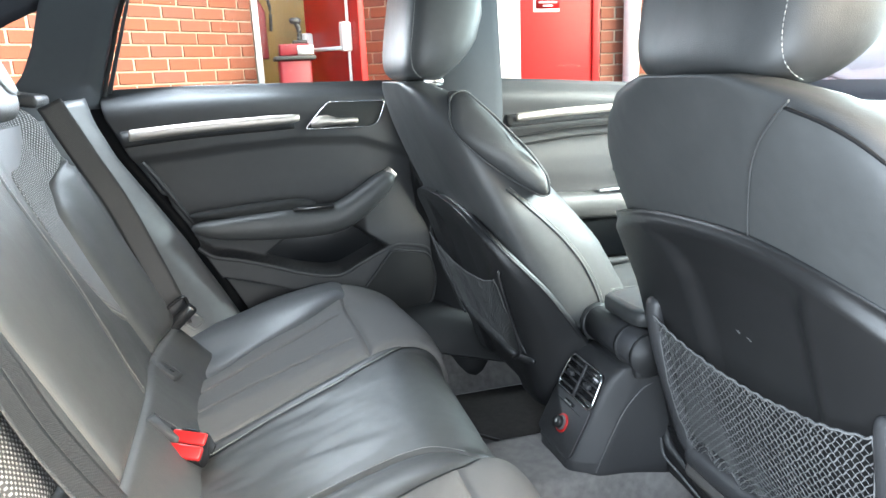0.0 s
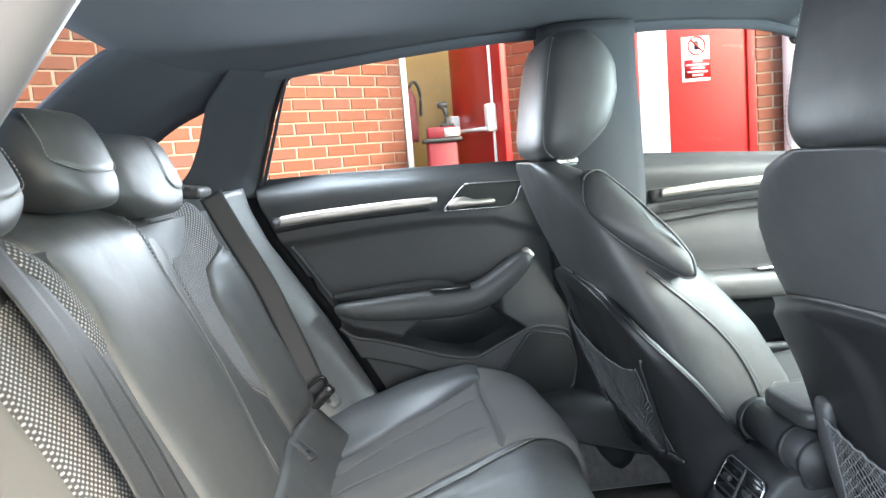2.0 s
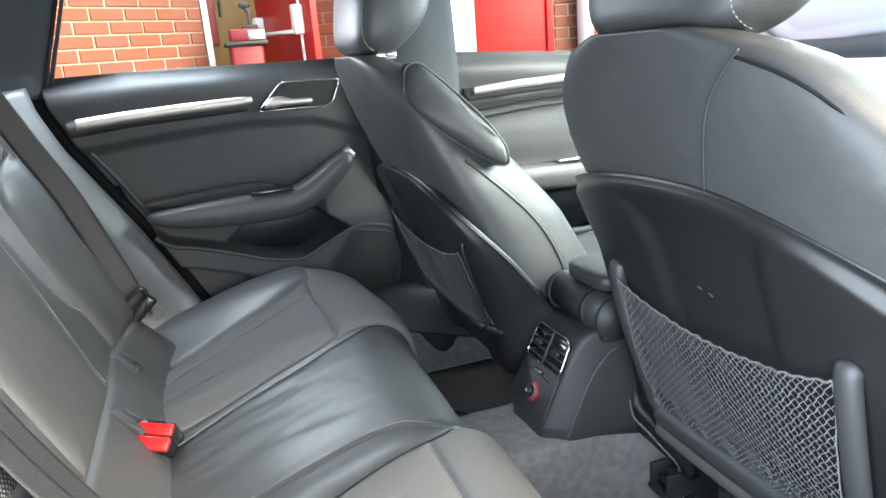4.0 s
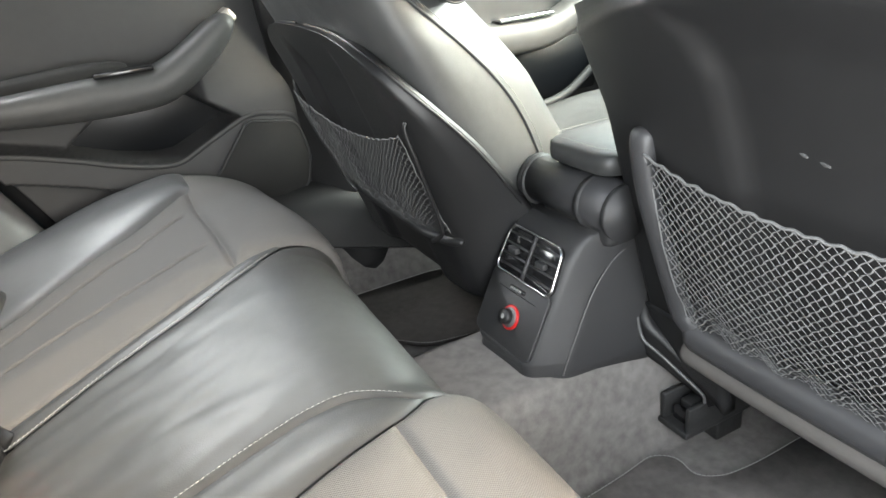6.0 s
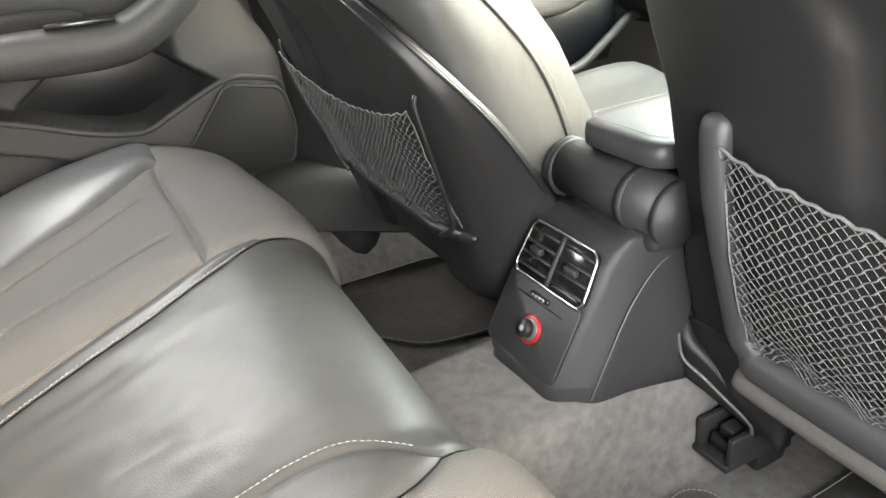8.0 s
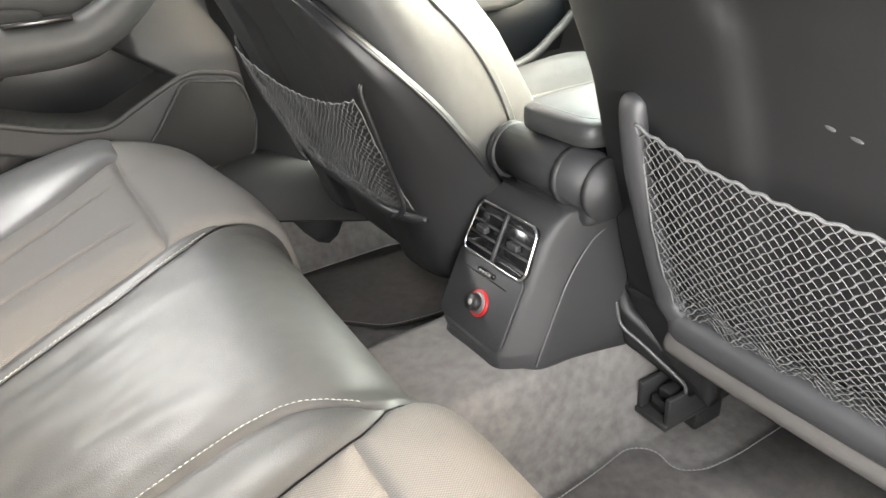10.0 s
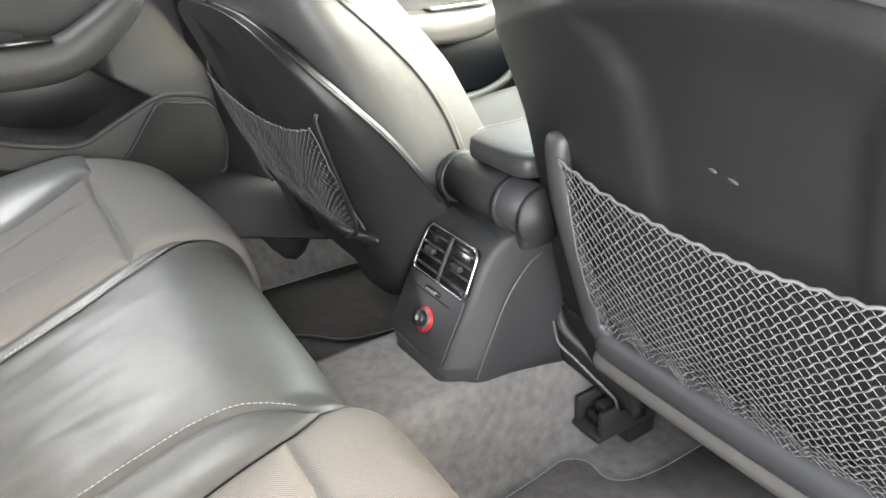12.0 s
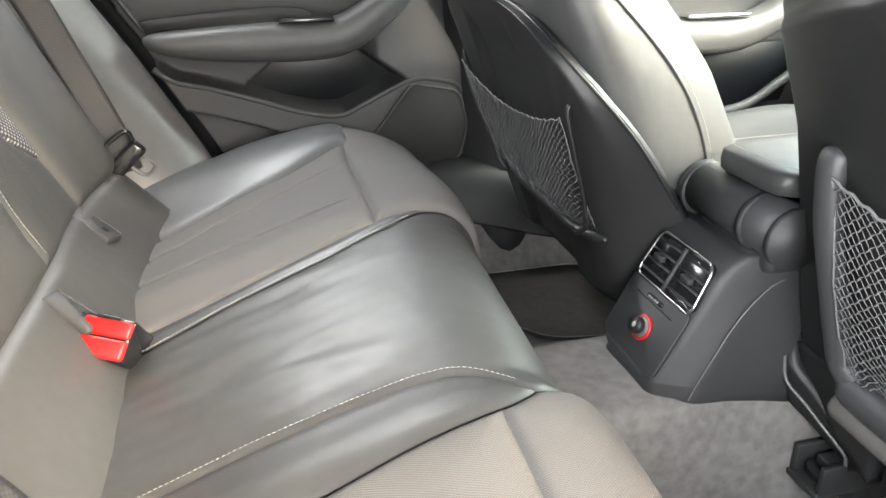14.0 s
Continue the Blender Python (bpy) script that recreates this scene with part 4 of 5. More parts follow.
# ---- the front seats ----
HALF = [(0.46, 0.29), (0.6, 0.295), (0.7, 0.29), (0.79, 0.287), (0.85, 0.29), (0.9, 0.287), (0.947, 0.277), (1.016, 0.245), (1.055, 0.21), (1.085, 0.165), (1.1, 0.115), (1.108, 0.08)]
HALF_FAR = [(0.46, 0.235), (0.55, 0.25), (0.79, 0.258), (0.88, 0.258), (0.93, 0.252), (0.97, 0.24), (1.03, 0.208), (1.07, 0.175), (1.095, 0.142), (1.108, 0.09)]
WRAP = [(0.46, 0.15), (0.6, 0.125), (0.655, 0.108), (0.70, 0.088), (0.748, 0.066), (0.79, 0.046), (0.85, 0.025), (0.95, 0.015), (1.0, 0.0)]
SLIGHT = [(0.46, 0.0), (0.55, 0.006), (0.65, 0.016), (0.8, 0.024), (0.95, 0.02), (1.0, 0.0)]
HOLLOW = [(0.5, 0.094), (0.80, 0.094), (0.86, 0.097), (0.895, 0.112), (0.92, 0.16), (0.96, 0.21)]
DEEP = [(0.42, 0.15), (0.55, 0.18), (0.8, 0.19), (0.9, 0.175), (1.0, 0.14), (1.07, 0.11), (1.108, 0.05)]
DEEP_FAR = [(0.42, 0.24), (0.55, 0.27), (0.7, 0.275), (0.8, 0.25), (0.9, 0.20), (1.0, 0.15), (1.07, 0.11), (1.108, 0.05)]


def front_seat(x0, y0, label, far):
    """One front seat, seen from behind. far: the passenger's, whose back rounds off strongly and whose net hangs slack."""
    half, deep, wrap = (HALF_FAR, DEEP_FAR, WRAP) if far else (HALF, DEEP, SLIGHT)
    rail_x = 0.60 if far else 0.424
    head = 0.006 if far else 0.014
    def seat_x(z):
        """The plane of the seat's back, in its own coordinates."""
        return 0.327 - 0.345 * (z - 0.782) - 0.02 * smooth(0.80, 1.06, z)

    def turn_in(y, z):
        """How far the back rounds off towards its edges."""
        w = table(half, z)
        return table(wrap, z) * max(0.0, (abs(y) - 0.10) / max(0.06, w - 0.10)) ** (6.0 if far else 2.2) * (1.0 if far or y > 0 else 1.8)

    s = thing("front_seat", label, "car seat", (x0 + 0.35, y0, 0.33), "front seats")
    inv = Matrix.Translation((-0.35, 0, -0.33))
    def ring(z):
        w, d, x = table(half, z), table(deep, z), seat_x(z) + 0.008
        out = []
        for k in range(56):
            a = 2 * math.pi * k / 56
            c, q = math.cos(a), math.sin(a)
            c, q = math.copysign(abs(c) ** 0.55, c), math.copysign(abs(q) ** 0.62, q)
            ahead = (1 - c) / 2
            yy = w * q * (1 - (0.30 if far else 0.0) * ahead * (1 - smooth(0.9, 1.05, z)))
            fx = x + d * ahead
            fx += (0.0 if far else 0.05) * smooth(0.11, 0.2, abs(yy)) * ahead * (1 - smooth(0.85, 1.0, z))
            back_x = x + (turn_in(yy, z) + 0.002 if ahead < 0.5 else 0.0)
            out.append((max(fx, back_x), yy, z))
        return out
    def side_y(x, z):
        """The backrest's half width at a point of its side."""
        ahead = max(0.02, min(0.98, (x - seat_x(z) - 0.008) / table(deep, z)))
        c = abs(1 - 2 * ahead) ** (1 / 0.55)
        return table(half, z) * (1 - c * c) ** 0.31 * (1 - (0.30 if far else 0.0) * ahead * (1 - smooth(0.9, 1.05, z)))
    zs = [0.515, 0.520] + [lerp(0.53, 1.06, i / 34) for i in range(35)] + [1.075, 1.088, 1.098, 1.105, 1.108]
    part("backrest", moved(loft([ring(z) for z in zs]), inv), LEATHER, s, "black leather backrest")
    # hard shell over the lower part of the back
    def arch(y):
        return 0.946 - (0.035 if y > 0 else 0.09) * (abs(y) / 0.25) ** 2.2
    def foot(y):
        return 0.50 if far else 0.505 - 0.028 * smooth(0.12, 0.24, y)
    def reach(z):
        """Half the shell's width at a height: the far one closes in a round arch."""
        w = table(half, z) - 0.004
        return w * max(1e-4, 1 - max(0.0, (z - 0.70) / 0.192) ** 3.4) ** (1 / 3.4) if far else w
    def shell(u, v):
        y = 0.258 * math.sin(math.pi * (u - 0.5))
        z = lerp(0.50, 0.892, 1 - (1 - v) ** 1.7) if far else lerp(foot(y), arch(y), v)
        y *= reach(z) / 0.258
        rim = smooth(0.0, 0.07, (0.88 if far else arch(y)) - z)
        inner = smooth(-0.010, 0.016, table(HOLLOW, z) - abs(y)) * rim
        lip = 1 - smooth(0, 0.02, 1.6 * (reach(z) - abs(y)) if far else min(arch(y) - z, 1.6 * (reach(z) - abs(y))))
        return (seat_x(z) - 0.004 + 0.012 * inner + turn_in(y, z) + 0.012 * lip, y, z)
    part("back_shell", moved(sheet(shell, 96, 80, (0.010, 0, 0)), inv), VINYL, s, "black plastic back shell")
    for dy, dz, ln in () if far else ((0.03, 0.002, 0.009), (0.012, -0.002, 0.011), (0.1, 0.025, 0.004)):
        part("scuff_mark", moved(cushion((seat_x(0.8 + dz) + 0.0078, dy, 0.8 + dz), (0.002, ln, 0.0035), 2, 10, 6, lambda p: Vector((p.x, p.y, p.z + 0.25 * p.y))), inv), SCUFF, s, "pale scuff mark")
    for side in (1, -1) if far else ():
        rim_line = [Vector(shell(0.5 + side * 0.5, v)) for v in (0.25, 0.4, 0.5, 0.6, 0.7, 0.8, 0.9, 0.97, 1.0)]
        part("shell_rim", moved(tube(rim_line, 0.002, 8, 110), inv), VINYL, s)
    if not far:
        piping = ((0.152, 1.086), (0.127, 1.067), (0.104, 1.046), (0.086, 1.022), (0.073, 0.998), (0.058, 0.968), (0.047, 0.944))
        part("seam_piping", moved(tube([(seat_x(z) + 0.0085 + turn_in(-y, z), -y, z) for y, z in piping], 0.0013, 6, 40), inv), LEATHER, s)
        crease = ((0.145, 1.08), (0.176, 1.066), (0.205, 1.045), (0.232, 1.012), (0.25, 0.97))
        part("seam_piping", moved(tube([(seat_x(z) + 0.009 + 0.35 * (y - 0.145), -min(y, table(half, z) - 0.006), z) for y, z in crease], 0.0018, 6, 24), inv), RUBBER, s)
    for side in (1, -1):
        if far:
            pts = [(x, side * (side_y(x, z) + 0.0008), z) for x, z in ((0.345, 0.928), (0.366, 0.910), (0.404, 0.876), (0.434, 0.848), (0.463, 0.818), (0.496, 0.775), (0.522, 0.725), (0.54, 0.67))]
        else:
            pts = [(seat_x(z) + t, side * (table(half, z) + 0.0022), z) for t, z in ((0.045, 0.975), (0.075, 0.94), (0.10, 0.87), (0.12, 0.78), (0.135, 0.70))]
        part("seam_piping", moved(tube(pts, 0.0022, 6, 40), inv), LEATHER, s)
        part("seam_stitching", moved(stitches([Vector(p) + Vector((0.006, side * 0.0012, 0.002)) for p in pts], r=0.0006, lift=(0, side * 0.001, 0)), inv), STITCH, s, "pale grey stitching")
    # the moulded frame round the net: two upright posts that turn into one bar below
    NET_IN, NET_OUT = (-0.213, 0.20) if far else (-0.172, 0.196)
    floor_of_net = 0.622 if far else 0.560
    def frame_point(y, z, k):
        return (seat_x(z) + 0.9 * turn_in(y, z) - k, y, z)
    for side in (1, -1):
        top_y = (NET_OUT if side > 0 else NET_IN) + side * (0.010 if not far else 0.006)
        lean_in = side * (0.07 if far and side > 0 else 0.0)
        fz = floor_of_net - 0.560
        post = [frame_point(top_y, 0.787, -0.002), frame_point(top_y, 0.775, 0.008), frame_point(top_y - 0.3 * lean_in, 0.72 + 0.2 * fz, 0.016), frame_point(top_y - side * 0.004 - 0.7 * lean_in, 0.65 + 0.6 * fz, 0.019), frame_point(top_y - side * 0.008 - lean_in, 0.59 + fz, 0.020), frame_point(top_y - side * 0.014 - lean_in, 0.560 + fz, 0.021), frame_point(top_y - side * 0.04 - lean_in, 0.541 + fz, 0.021)]
        part("net_post", moved(tube(post, lambda f: (0.0035 if far else 0.0145) * (0.45 + 0.55 * smooth(0, 0.10, f)), 14, 48, 0.8, (1, 0, 0)), inv), VINYL if far else POST, s)
    low = [lerp(NET_IN, NET_OUT - (0.07 if far else 0.0), i / 6) for i in range(7)]
    part("pocket_bar", moved(tube([frame_point(y, floor_of_net - 0.019 - 0.006 * (1 - (2 * i / 6 - 1) ** 2), 0.018 if not far else 0.008) for i, y in enumerate(low)], lambda f: (0.008 if far else 0.0215) * (0.4 + 0.6 * smooth(0.0, 0.06, min(f, 1 - f))), 14, 48, 1.0), inv), VINYL if far else POST, s)
    if not far:
        part("lower_bar", moved(tube([(seat_x(0.508) - 0.016 + turn_in(y, 0.51), y, 0.503 - 0.004 * (1 - (y / 0.2) ** 2)) for y in (-0.24, -0.12, 0, 0.12, 0.205)], lambda f: 0.0175 * smooth(-0.03, 0.03, min(f, 1 - f)) + 0.001, 14, 48), inv), GREY_BAR, s, "grey cloth lower cross bar")
    # the net
    drop = 0.030
    ZT = lambda a: 0.768 - drop * math.sin(math.pi * a) ** 0.8
    ZB = lambda a: floor_of_net - 0.010 * math.sin(math.pi * a) + 0.004 * noise.noise((a * 6, 0.3, 2.0))
    def net(a, b):
        z = lerp(ZB(a), ZT(a), b)
        belly = math.sin(math.pi * min(1, b * 1.1 + 0.08)) ** 0.7 * (1 - b * 0.6)
        hang = (0.017 + 0.014 * belly) if not far else 0.015 + 0.006 * belly
        crumple = (1 - smooth(0.0, 0.35, b)) * (0.006 if not far else 0.003)
        wob = 0.0022 * noise.noise((a * 9, b * 7, 3.1)) + crumple * noise.noise((a * 16, b * 9, 5.5))
        yy = lerp(NET_OUT - (0.07 * (1 - b) if far else 0.0), NET_IN, a) * (1 if far else lerp(0.93, 1, b))
        return Vector((seat_x(z) + 0.9 * turn_in(yy, z) - hang + wob, yy, z + crumple * noise.noise((a * 13, b * 8, 9.0))))
    cords = []
    def cord(p, r):
        rings = []
        for q, w in zip(p, p[1:] + p[-1:]):
            rings.append([q + Vector((0, r, 0)), q + Vector((-r, 0, 0.3 * r)), q + Vector((0, -r, 0)), q + Vector((r, 0, -0.3 * r))])
        return loft(rings)
    n = 33
    for fam in (1, -1):
        for i in range(-18, n + 19):
            pts = []
            m = 72 if fam > 0 else 24
            for j in range(m + 1):
                b = j / m
                # the cords crowd together towards the foot of the net
                a = (i + fam * (b - 0.5) * 0.55 * n) / n
                if -0.001 <= a <= 1.001:
                    p = net(min(1, max(0, a)), b ** 1.12)
                    if fam > 0:
                        p = p + Vector((0, 0.0011, 0)) * math.sin(b * 0.55 * n * 2 * math.pi)
                    pts.append(p)
            if len(pts) > 2:
                cords.append(cord(pts, (0.00105 if fam > 0 else 0.0006) * (1 if not far else 0.55)))
    for a in (0.0, 1.0):
        cords.append(cord([net(a, j / 24) for j in range(25)], 0.0011 if not far else 0.0008))
    part("storage_net", moved(joined(*cords), inv), NET, s, "grey elastic diamond net", flat=True)
    hem = [net(i / 60, 1) + Vector((0, 0, 0.0012 * math.sin(i * 1.9) + 0.001 * noise.noise((i * 0.4, 1, 2)))) for i in range(61)]
    part("net_hem", moved(tube(hem, 0.0016 if not far else 0.001, 6, 180), inv), NET, s, "grey elastic hem")
    # headrest
    def hr_shape(p):
        ahead = max(0.0, p.x) / 0.07
        belly = 1 - 0.9 * (abs(p.z) / 0.111) ** 2.4
        x = p.x if p.x < 0 else p.x * max(0.25, belly)
        return Vector((x + 0.16 * p.z, p.y * (1 - 0.10 * ahead) * (1 - 0.9 * max(0.0, p.z)), p.z))
    hz = 1.217 if far else 1.204
    hd = 0.145 if far else 0.172
    hr = part("headrest", moved(cushion((seat_x(1.1) + 0.0155 + head + hd / 2, 0, hz), (hd, 0.26, 0.222), 4.6, 44, 30, hr_shape), inv), LEATHER, s, "black leather headrest")
    for side in (1, -1):
        def edge_at(y, dz):
            """A point on the headrest's back, close to its side."""
            flat = lambda r: max(0.0, 1 - min(1.0, abs(r)) ** 4.6) ** (1 / 4.6)
            p = hr_shape(Vector((-hd / 2 * flat(y / 0.13) * flat(dz / 0.111), side * y, dz)))
            return Vector((seat_x(1.1) + 0.0155 + head + hd / 2, 0, hz)) + p
        ln = [edge_at(y, dz) for y, dz in ((0.124, -0.103), (0.121, -0.098), (0.117, -0.085), (0.115, -0.06), (0.115, -0.02), (0.115, 0.03), (0.115, 0.075), (0.113, 0.095))]
        part("seam_stitching", moved(stitches(ln, lift=(-0.001, side * 0.001, 0), r=0.0006), inv), STITCH, hr, "pale grey stitching")
        part("headrest_rod", moved(tube([(seat_x(1.1) + 0.07, side * 0.06, 1.06), (seat_x(1.1) + 0.065, side * 0.06, 1.14)], 0.006, 10), inv), CHROME, s, "chrome headrest rod")
        part("rod_guide", moved(box((seat_x(1.1) + 0.05, side * 0.06 - 0.02, 1.098), (seat_x(1.1) + 0.09, side * 0.06 + 0.02, 1.112), 0.004), inv), CHROME, s)
    wing = rounded([(0.268, 1.085), (0.292, 1.092), (0.333, 1.053), (0.39, 0.983), (0.418, 0.943), (0.422, 0.913), (0.405, 0.911), (0.363, 0.937), (0.308, 0.975), (0.255, 1.03)], 0.03, 5)
    for side in ((1,) if not far else (1, -1)):
        if side < 0:
            w = plate(wing, (0, -0.17, 0), (1, 0, 0), (0, 0, 1), 0.080, 0.02)
        else:
            w = plate([(p.x, -p.y) for p in wing], (0, 0.17, 0), (1, 0, 0), (0, 0, -1), 0.080, 0.02)
        w = ([Vector((v[0], v[1] * (1 - 0.22 * smooth(0.97, 1.09, v[2])), v[2])) for v in w[0]], *w[1:])
        part("shoulder_wing", moved(w, inv), LEATHER, s, "padded leather shoulder wing")
        edge = [Vector((p.x, side * 0.233 * (1 - 0.22 * smooth(0.97, 1.09, p.y)), p.y)) for p in wing]
        part("seam_piping", moved(tube(edge + edge[:1], 0.0018, 6, 120), inv), LEATHER, s)
        part("seam_stitching", moved(stitches([p + Vector((0, side * 0.006, 0)) for p in edge[5:30]], r=0.0005, lift=(0, 0, 0.0008)), inv), STITCH, s, "pale grey stitching")
    # cushion, side strips and rails
    cx = 0.83 if far else 0.70
    # added box, kept out of view, that stops windscreen light under the seat
    part("under_seat_block", moved(box((cx - 0.06, -0.19, 0.335), (cx + 0.2, 0.19, 0.52), 0.02), inv), RUBBER, s, "black box added under the cushion to block light")
    part("seat_cushion", moved(cushion((cx, 0, 0.555), (0.50, 0.50, 0.11), 4, 30, 14, lambda p: Vector((p.x, p.y, p.z + 0.12 * p.x + 0.03 * smooth(0.14, 0.22, abs(p.y))))), inv), LEATHER, s, "black leather cushion")
    if not far:
        strip = [(0.398, 0.283, 0.512), (0.400, 0.279, 0.490), (0.402, 0.271, 0.478), (0.411, 0.252, 0.464), (0.421, 0.230, 0.446), (0.430, 0.213, 0.431), (0.436, 0.203, 0.420), (0.438, 0.201, 0.408)]
        part("frame_strip", moved(tube(strip, 0.0022, 8, 60), inv), STEEL_TRIM, s, "worn steel edge strip")
        part("side_bracket", moved(sheet(lambda u, v: curve_at(strip, u) + Vector((0.012 * v, 0.004, lerp(0.03, -0.038, v) * (1 - 0.6 * u))), 24, 6, (0.02, -0.006, 0)), inv), VINYL, s, "black plastic side bracket")
        part("shell_skirt", moved(sheet(lambda u, v: Vector((lerp(seat_x(0.53) - 0.004, 0.425, v), lerp(0.283, 0.16, u), lerp(0.53, lerp(0.478, 0.42, u), v))), 10, 8, (0.02, 0, 0)), inv), VINYL, s)
    for side in (1, -1):
        ry = side * (0.237 if side > 0 and not far else 0.218)
        rail = part("seat_rail", moved(joined(box((rail_x, ry - 0.026, 0.352), (0.95, ry - 0.018, 0.394), 0.002), box((rail_x, ry + 0.018, 0.352), (0.95, ry + 0.026, 0.394), 0.002), box((rail_x - 0.004, ry - 0.026, 0.347), (0.95, ry + 0.026, 0.356), 0.002), box((rail_x + 0.02, ry - 0.010, 0.356), (0.94, ry + 0.010, 0.386), 0.003)), inv), STEEL, s, "black steel seat rail")
        part("rail_slot", moved(box((rail_x + 0.008, ry - 0.018, 0.358), (rail_x + 0.018, ry + 0.012, 0.378), 0.003), inv), GLOSS_BLACK, rail)
        part("rail_foot", moved(box((rail_x + 0.06, ry - 0.022, 0.312), (rail_x + 0.11, ry + 0.022, 0.349), 0.004), inv), STEEL, rail)
        part("seat_frame", moved(box((rail_x + 0.09, ry - 0.012, 0.386), (0.86, ry + 0.012, 0.53), 0.006), inv), STEEL, s, "black steel seat frame")
    return s


front_seat(0.0, -0.368, "black leather front seat with a full-width net on its back", False)
front_seat(-0.153, 0.30, "black leather front passenger seat with a net on its back", True)

# ---- the centre console ----
console = thing("centre_console", "black centre console with rear air vents", "car console", (0.35, 0, 0.46))
cinv = Matrix.Translation((-0.35, 0, -0.46))
FACE = lambda z: 0.238 + (z - 0.481) * 0.5
def console_ring(z):
    xf = FACE(z) + (0.010 if z < 0.482 else 0) + 0.02 * smooth(0.62, 0.645, z)
    w, ws = lerp(0.055, 0.066, smooth(0.45, 0.60, z)), lerp(0.082, 0.072, smooth(0.5, 0.64, z))
    out = rounded([(xf, -w), (xf, w), (xf + 0.045, ws), (0.42, ws + 0.006), (0.9, ws + 0.01), (0.9, -ws - 0.01), (0.42, -ws - 0.006), (xf + 0.045, -ws)], 0.014, 5)
    return [(p.x, p.y, z) for p in out]
part("body", moved(loft([console_ring(z) for z in (0.44, 0.47, 0.482, 0.486, 0.50, 0.54, 0.58, 0.61, 0.628, 0.636, 0.640)]), cinv), PLASTIC, console, "black grained plastic body")
face_a, face_b = Vector((0, -1, 0)), Vector((0.5, 0, 1)).normalized()
ORI = Vector((FACE(0.481) - 0.0005, 0, 0.481))
on = lambda a, b, out=0.0: cinv @ (ORI + face_a * a + face_b * b - Vector((1, 0, -0.5)).normalized() * out)
panel = rounded([(-0.064, 0.008), (0.062, 0.008), (0.062, 0.10), (-0.064, 0.10)], 0.012)
part("control_panel", plate(panel, on(0, 0, -0.002), face_a, face_b, 0.004, 0.001), PLASTIC, console, "dark control panel")
vo = rounded([(-0.058, 0.098), (0.062, 0.098), (0.056, 0.160), (-0.052, 0.160)], 0.014, 5)
part("vent_well", plate(vo, on(0, 0, -0.004), face_a, face_b, 0.0065, 0.001), GLOSS_BLACK, console, "dark vent well")
vp = [on(p.x, p.y, 0.004) for p in vo]
part("vent_frame", tube(vp + vp[:1], 0.002, 6, 120), CHROME, console, "satin chrome vent frame")
part("vent_divider", tube([on(0.002, 0.10, 0.004), on(0.002, 0.158, 0.004)], 0.003, 6), PLASTIC, console)
for k in range(4):
    for a0, a1 in ((-0.054, -0.002), (0.006, 0.057)):
        b = 0.108 + k * 0.014
        part("vent_slat", tube([on(a0, b, 0.003), on(a1, b, 0.003)], 0.0026, 6, 1, 0.5), PLASTIC, console)
for a, b in ((-0.028, 0.130), (0.032, 0.130)):
    part("vent_tab", moved(box((-0.004, -0.009, -0.004), (0.004, 0.009, 0.004), 0.0015), Matrix.Translation(on(a, b, 0.008))), PLASTIC, console)
part("thumbwheel", moved(box((-0.004, -0.016, -0.003), (0.004, 0.016, 0.003), 0.002), Matrix.Translation(on(0.0, 0.085, 0.002)) @ pose(0, 0, 0, 0, 26, 0)), GLOSS_BLACK, console)
for k in range(4):
    part("thumbwheel_mark", moved(box((-0.001, -0.0015, -0.001), (0.001, 0.0015, 0.001), 0), Matrix.Translation(on(-0.009 + 0.006 * k, 0.085, 0.007))), STITCH, console)
part("panel_groove", tube([on(-0.04, 0.079, 0.0022), on(0.04, 0.079, 0.0022)], 0.0007, 6, 1), GLOSS_BLACK, console)
disc = lambda a, b, r, o, d: loft([[on(a + rr * math.cos(k * math.pi / 14), b + rr * math.sin(k * math.pi / 14), oo) for k in range(28)] for rr, oo in ((r, o), (r, o + d * 0.8), (r * 0.93, o + d))])
part("socket_ring", disc(0.004, 0.048, 0.0165, 0.001, 0.004), RED_PLASTIC, console, "red socket ring")
part("socket_ring", disc(0.004, 0.048, 0.0135, 0.001, 0.0055), STEEL_TRIM, console, "pale inner ring")
plug = part("socket_plug", disc(0.002, 0.048, 0.0105, 0.002, 0.013), VINYL, console, "black socket plug")
part("plug_mark", disc(0.002, 0.048, 0.0035, 0.0145, 0.0006), STITCH, plug)
part("panel_edge", tube([(-0.07, -0.0815, 0.008), (-0.05, -0.0815, 0.053), (-0.022, -0.080, 0.105), (0.008, -0.077, 0.136), (0.03, -0.0755, 0.148), (0.06, -0.0755, 0.155)], 0.0011, 6, 40), STEEL_TRIM, console)
rest, rinv = console, cinv
part("armrest_lid", moved(cushion((0.50, -0.018, 0.7215), (0.30, 0.135, 0.034), 6, 44, 14), rinv), LEATHER, rest, "padded leather lid")
part("hinge_barrel", moved(tube([(0.362, 0.066, 0.674), (0.362, -0.10, 0.674)], 0.032, 24, 2), rinv), POST, rest, "black hinge barrel")
for y in (0.068, 0.062, -0.05, -0.10):
    part("barrel_ring", moved(tube([(0.362, y + 0.004, 0.672), (0.362, y - 0.004, 0.672)], 0.0345, 24, 2), rinv), PLASTIC, rest)
part("pedestal", moved(box((0.35, -0.085, 0.62), (0.66, 0.05, 0.70), 0.01), rinv), PLASTIC, rest)
ring = rounded([(0.362, -0.078), (0.362, 0.042), (0.638, 0.042), (0.638, -0.078)], 0.03)
rp = [rinv @ Vector((p.x, p.y, 0.7385)) for p in ring]
part("seam_stitching", stitches(rp + rp[:1], r=0.0004), STITCH, rest)

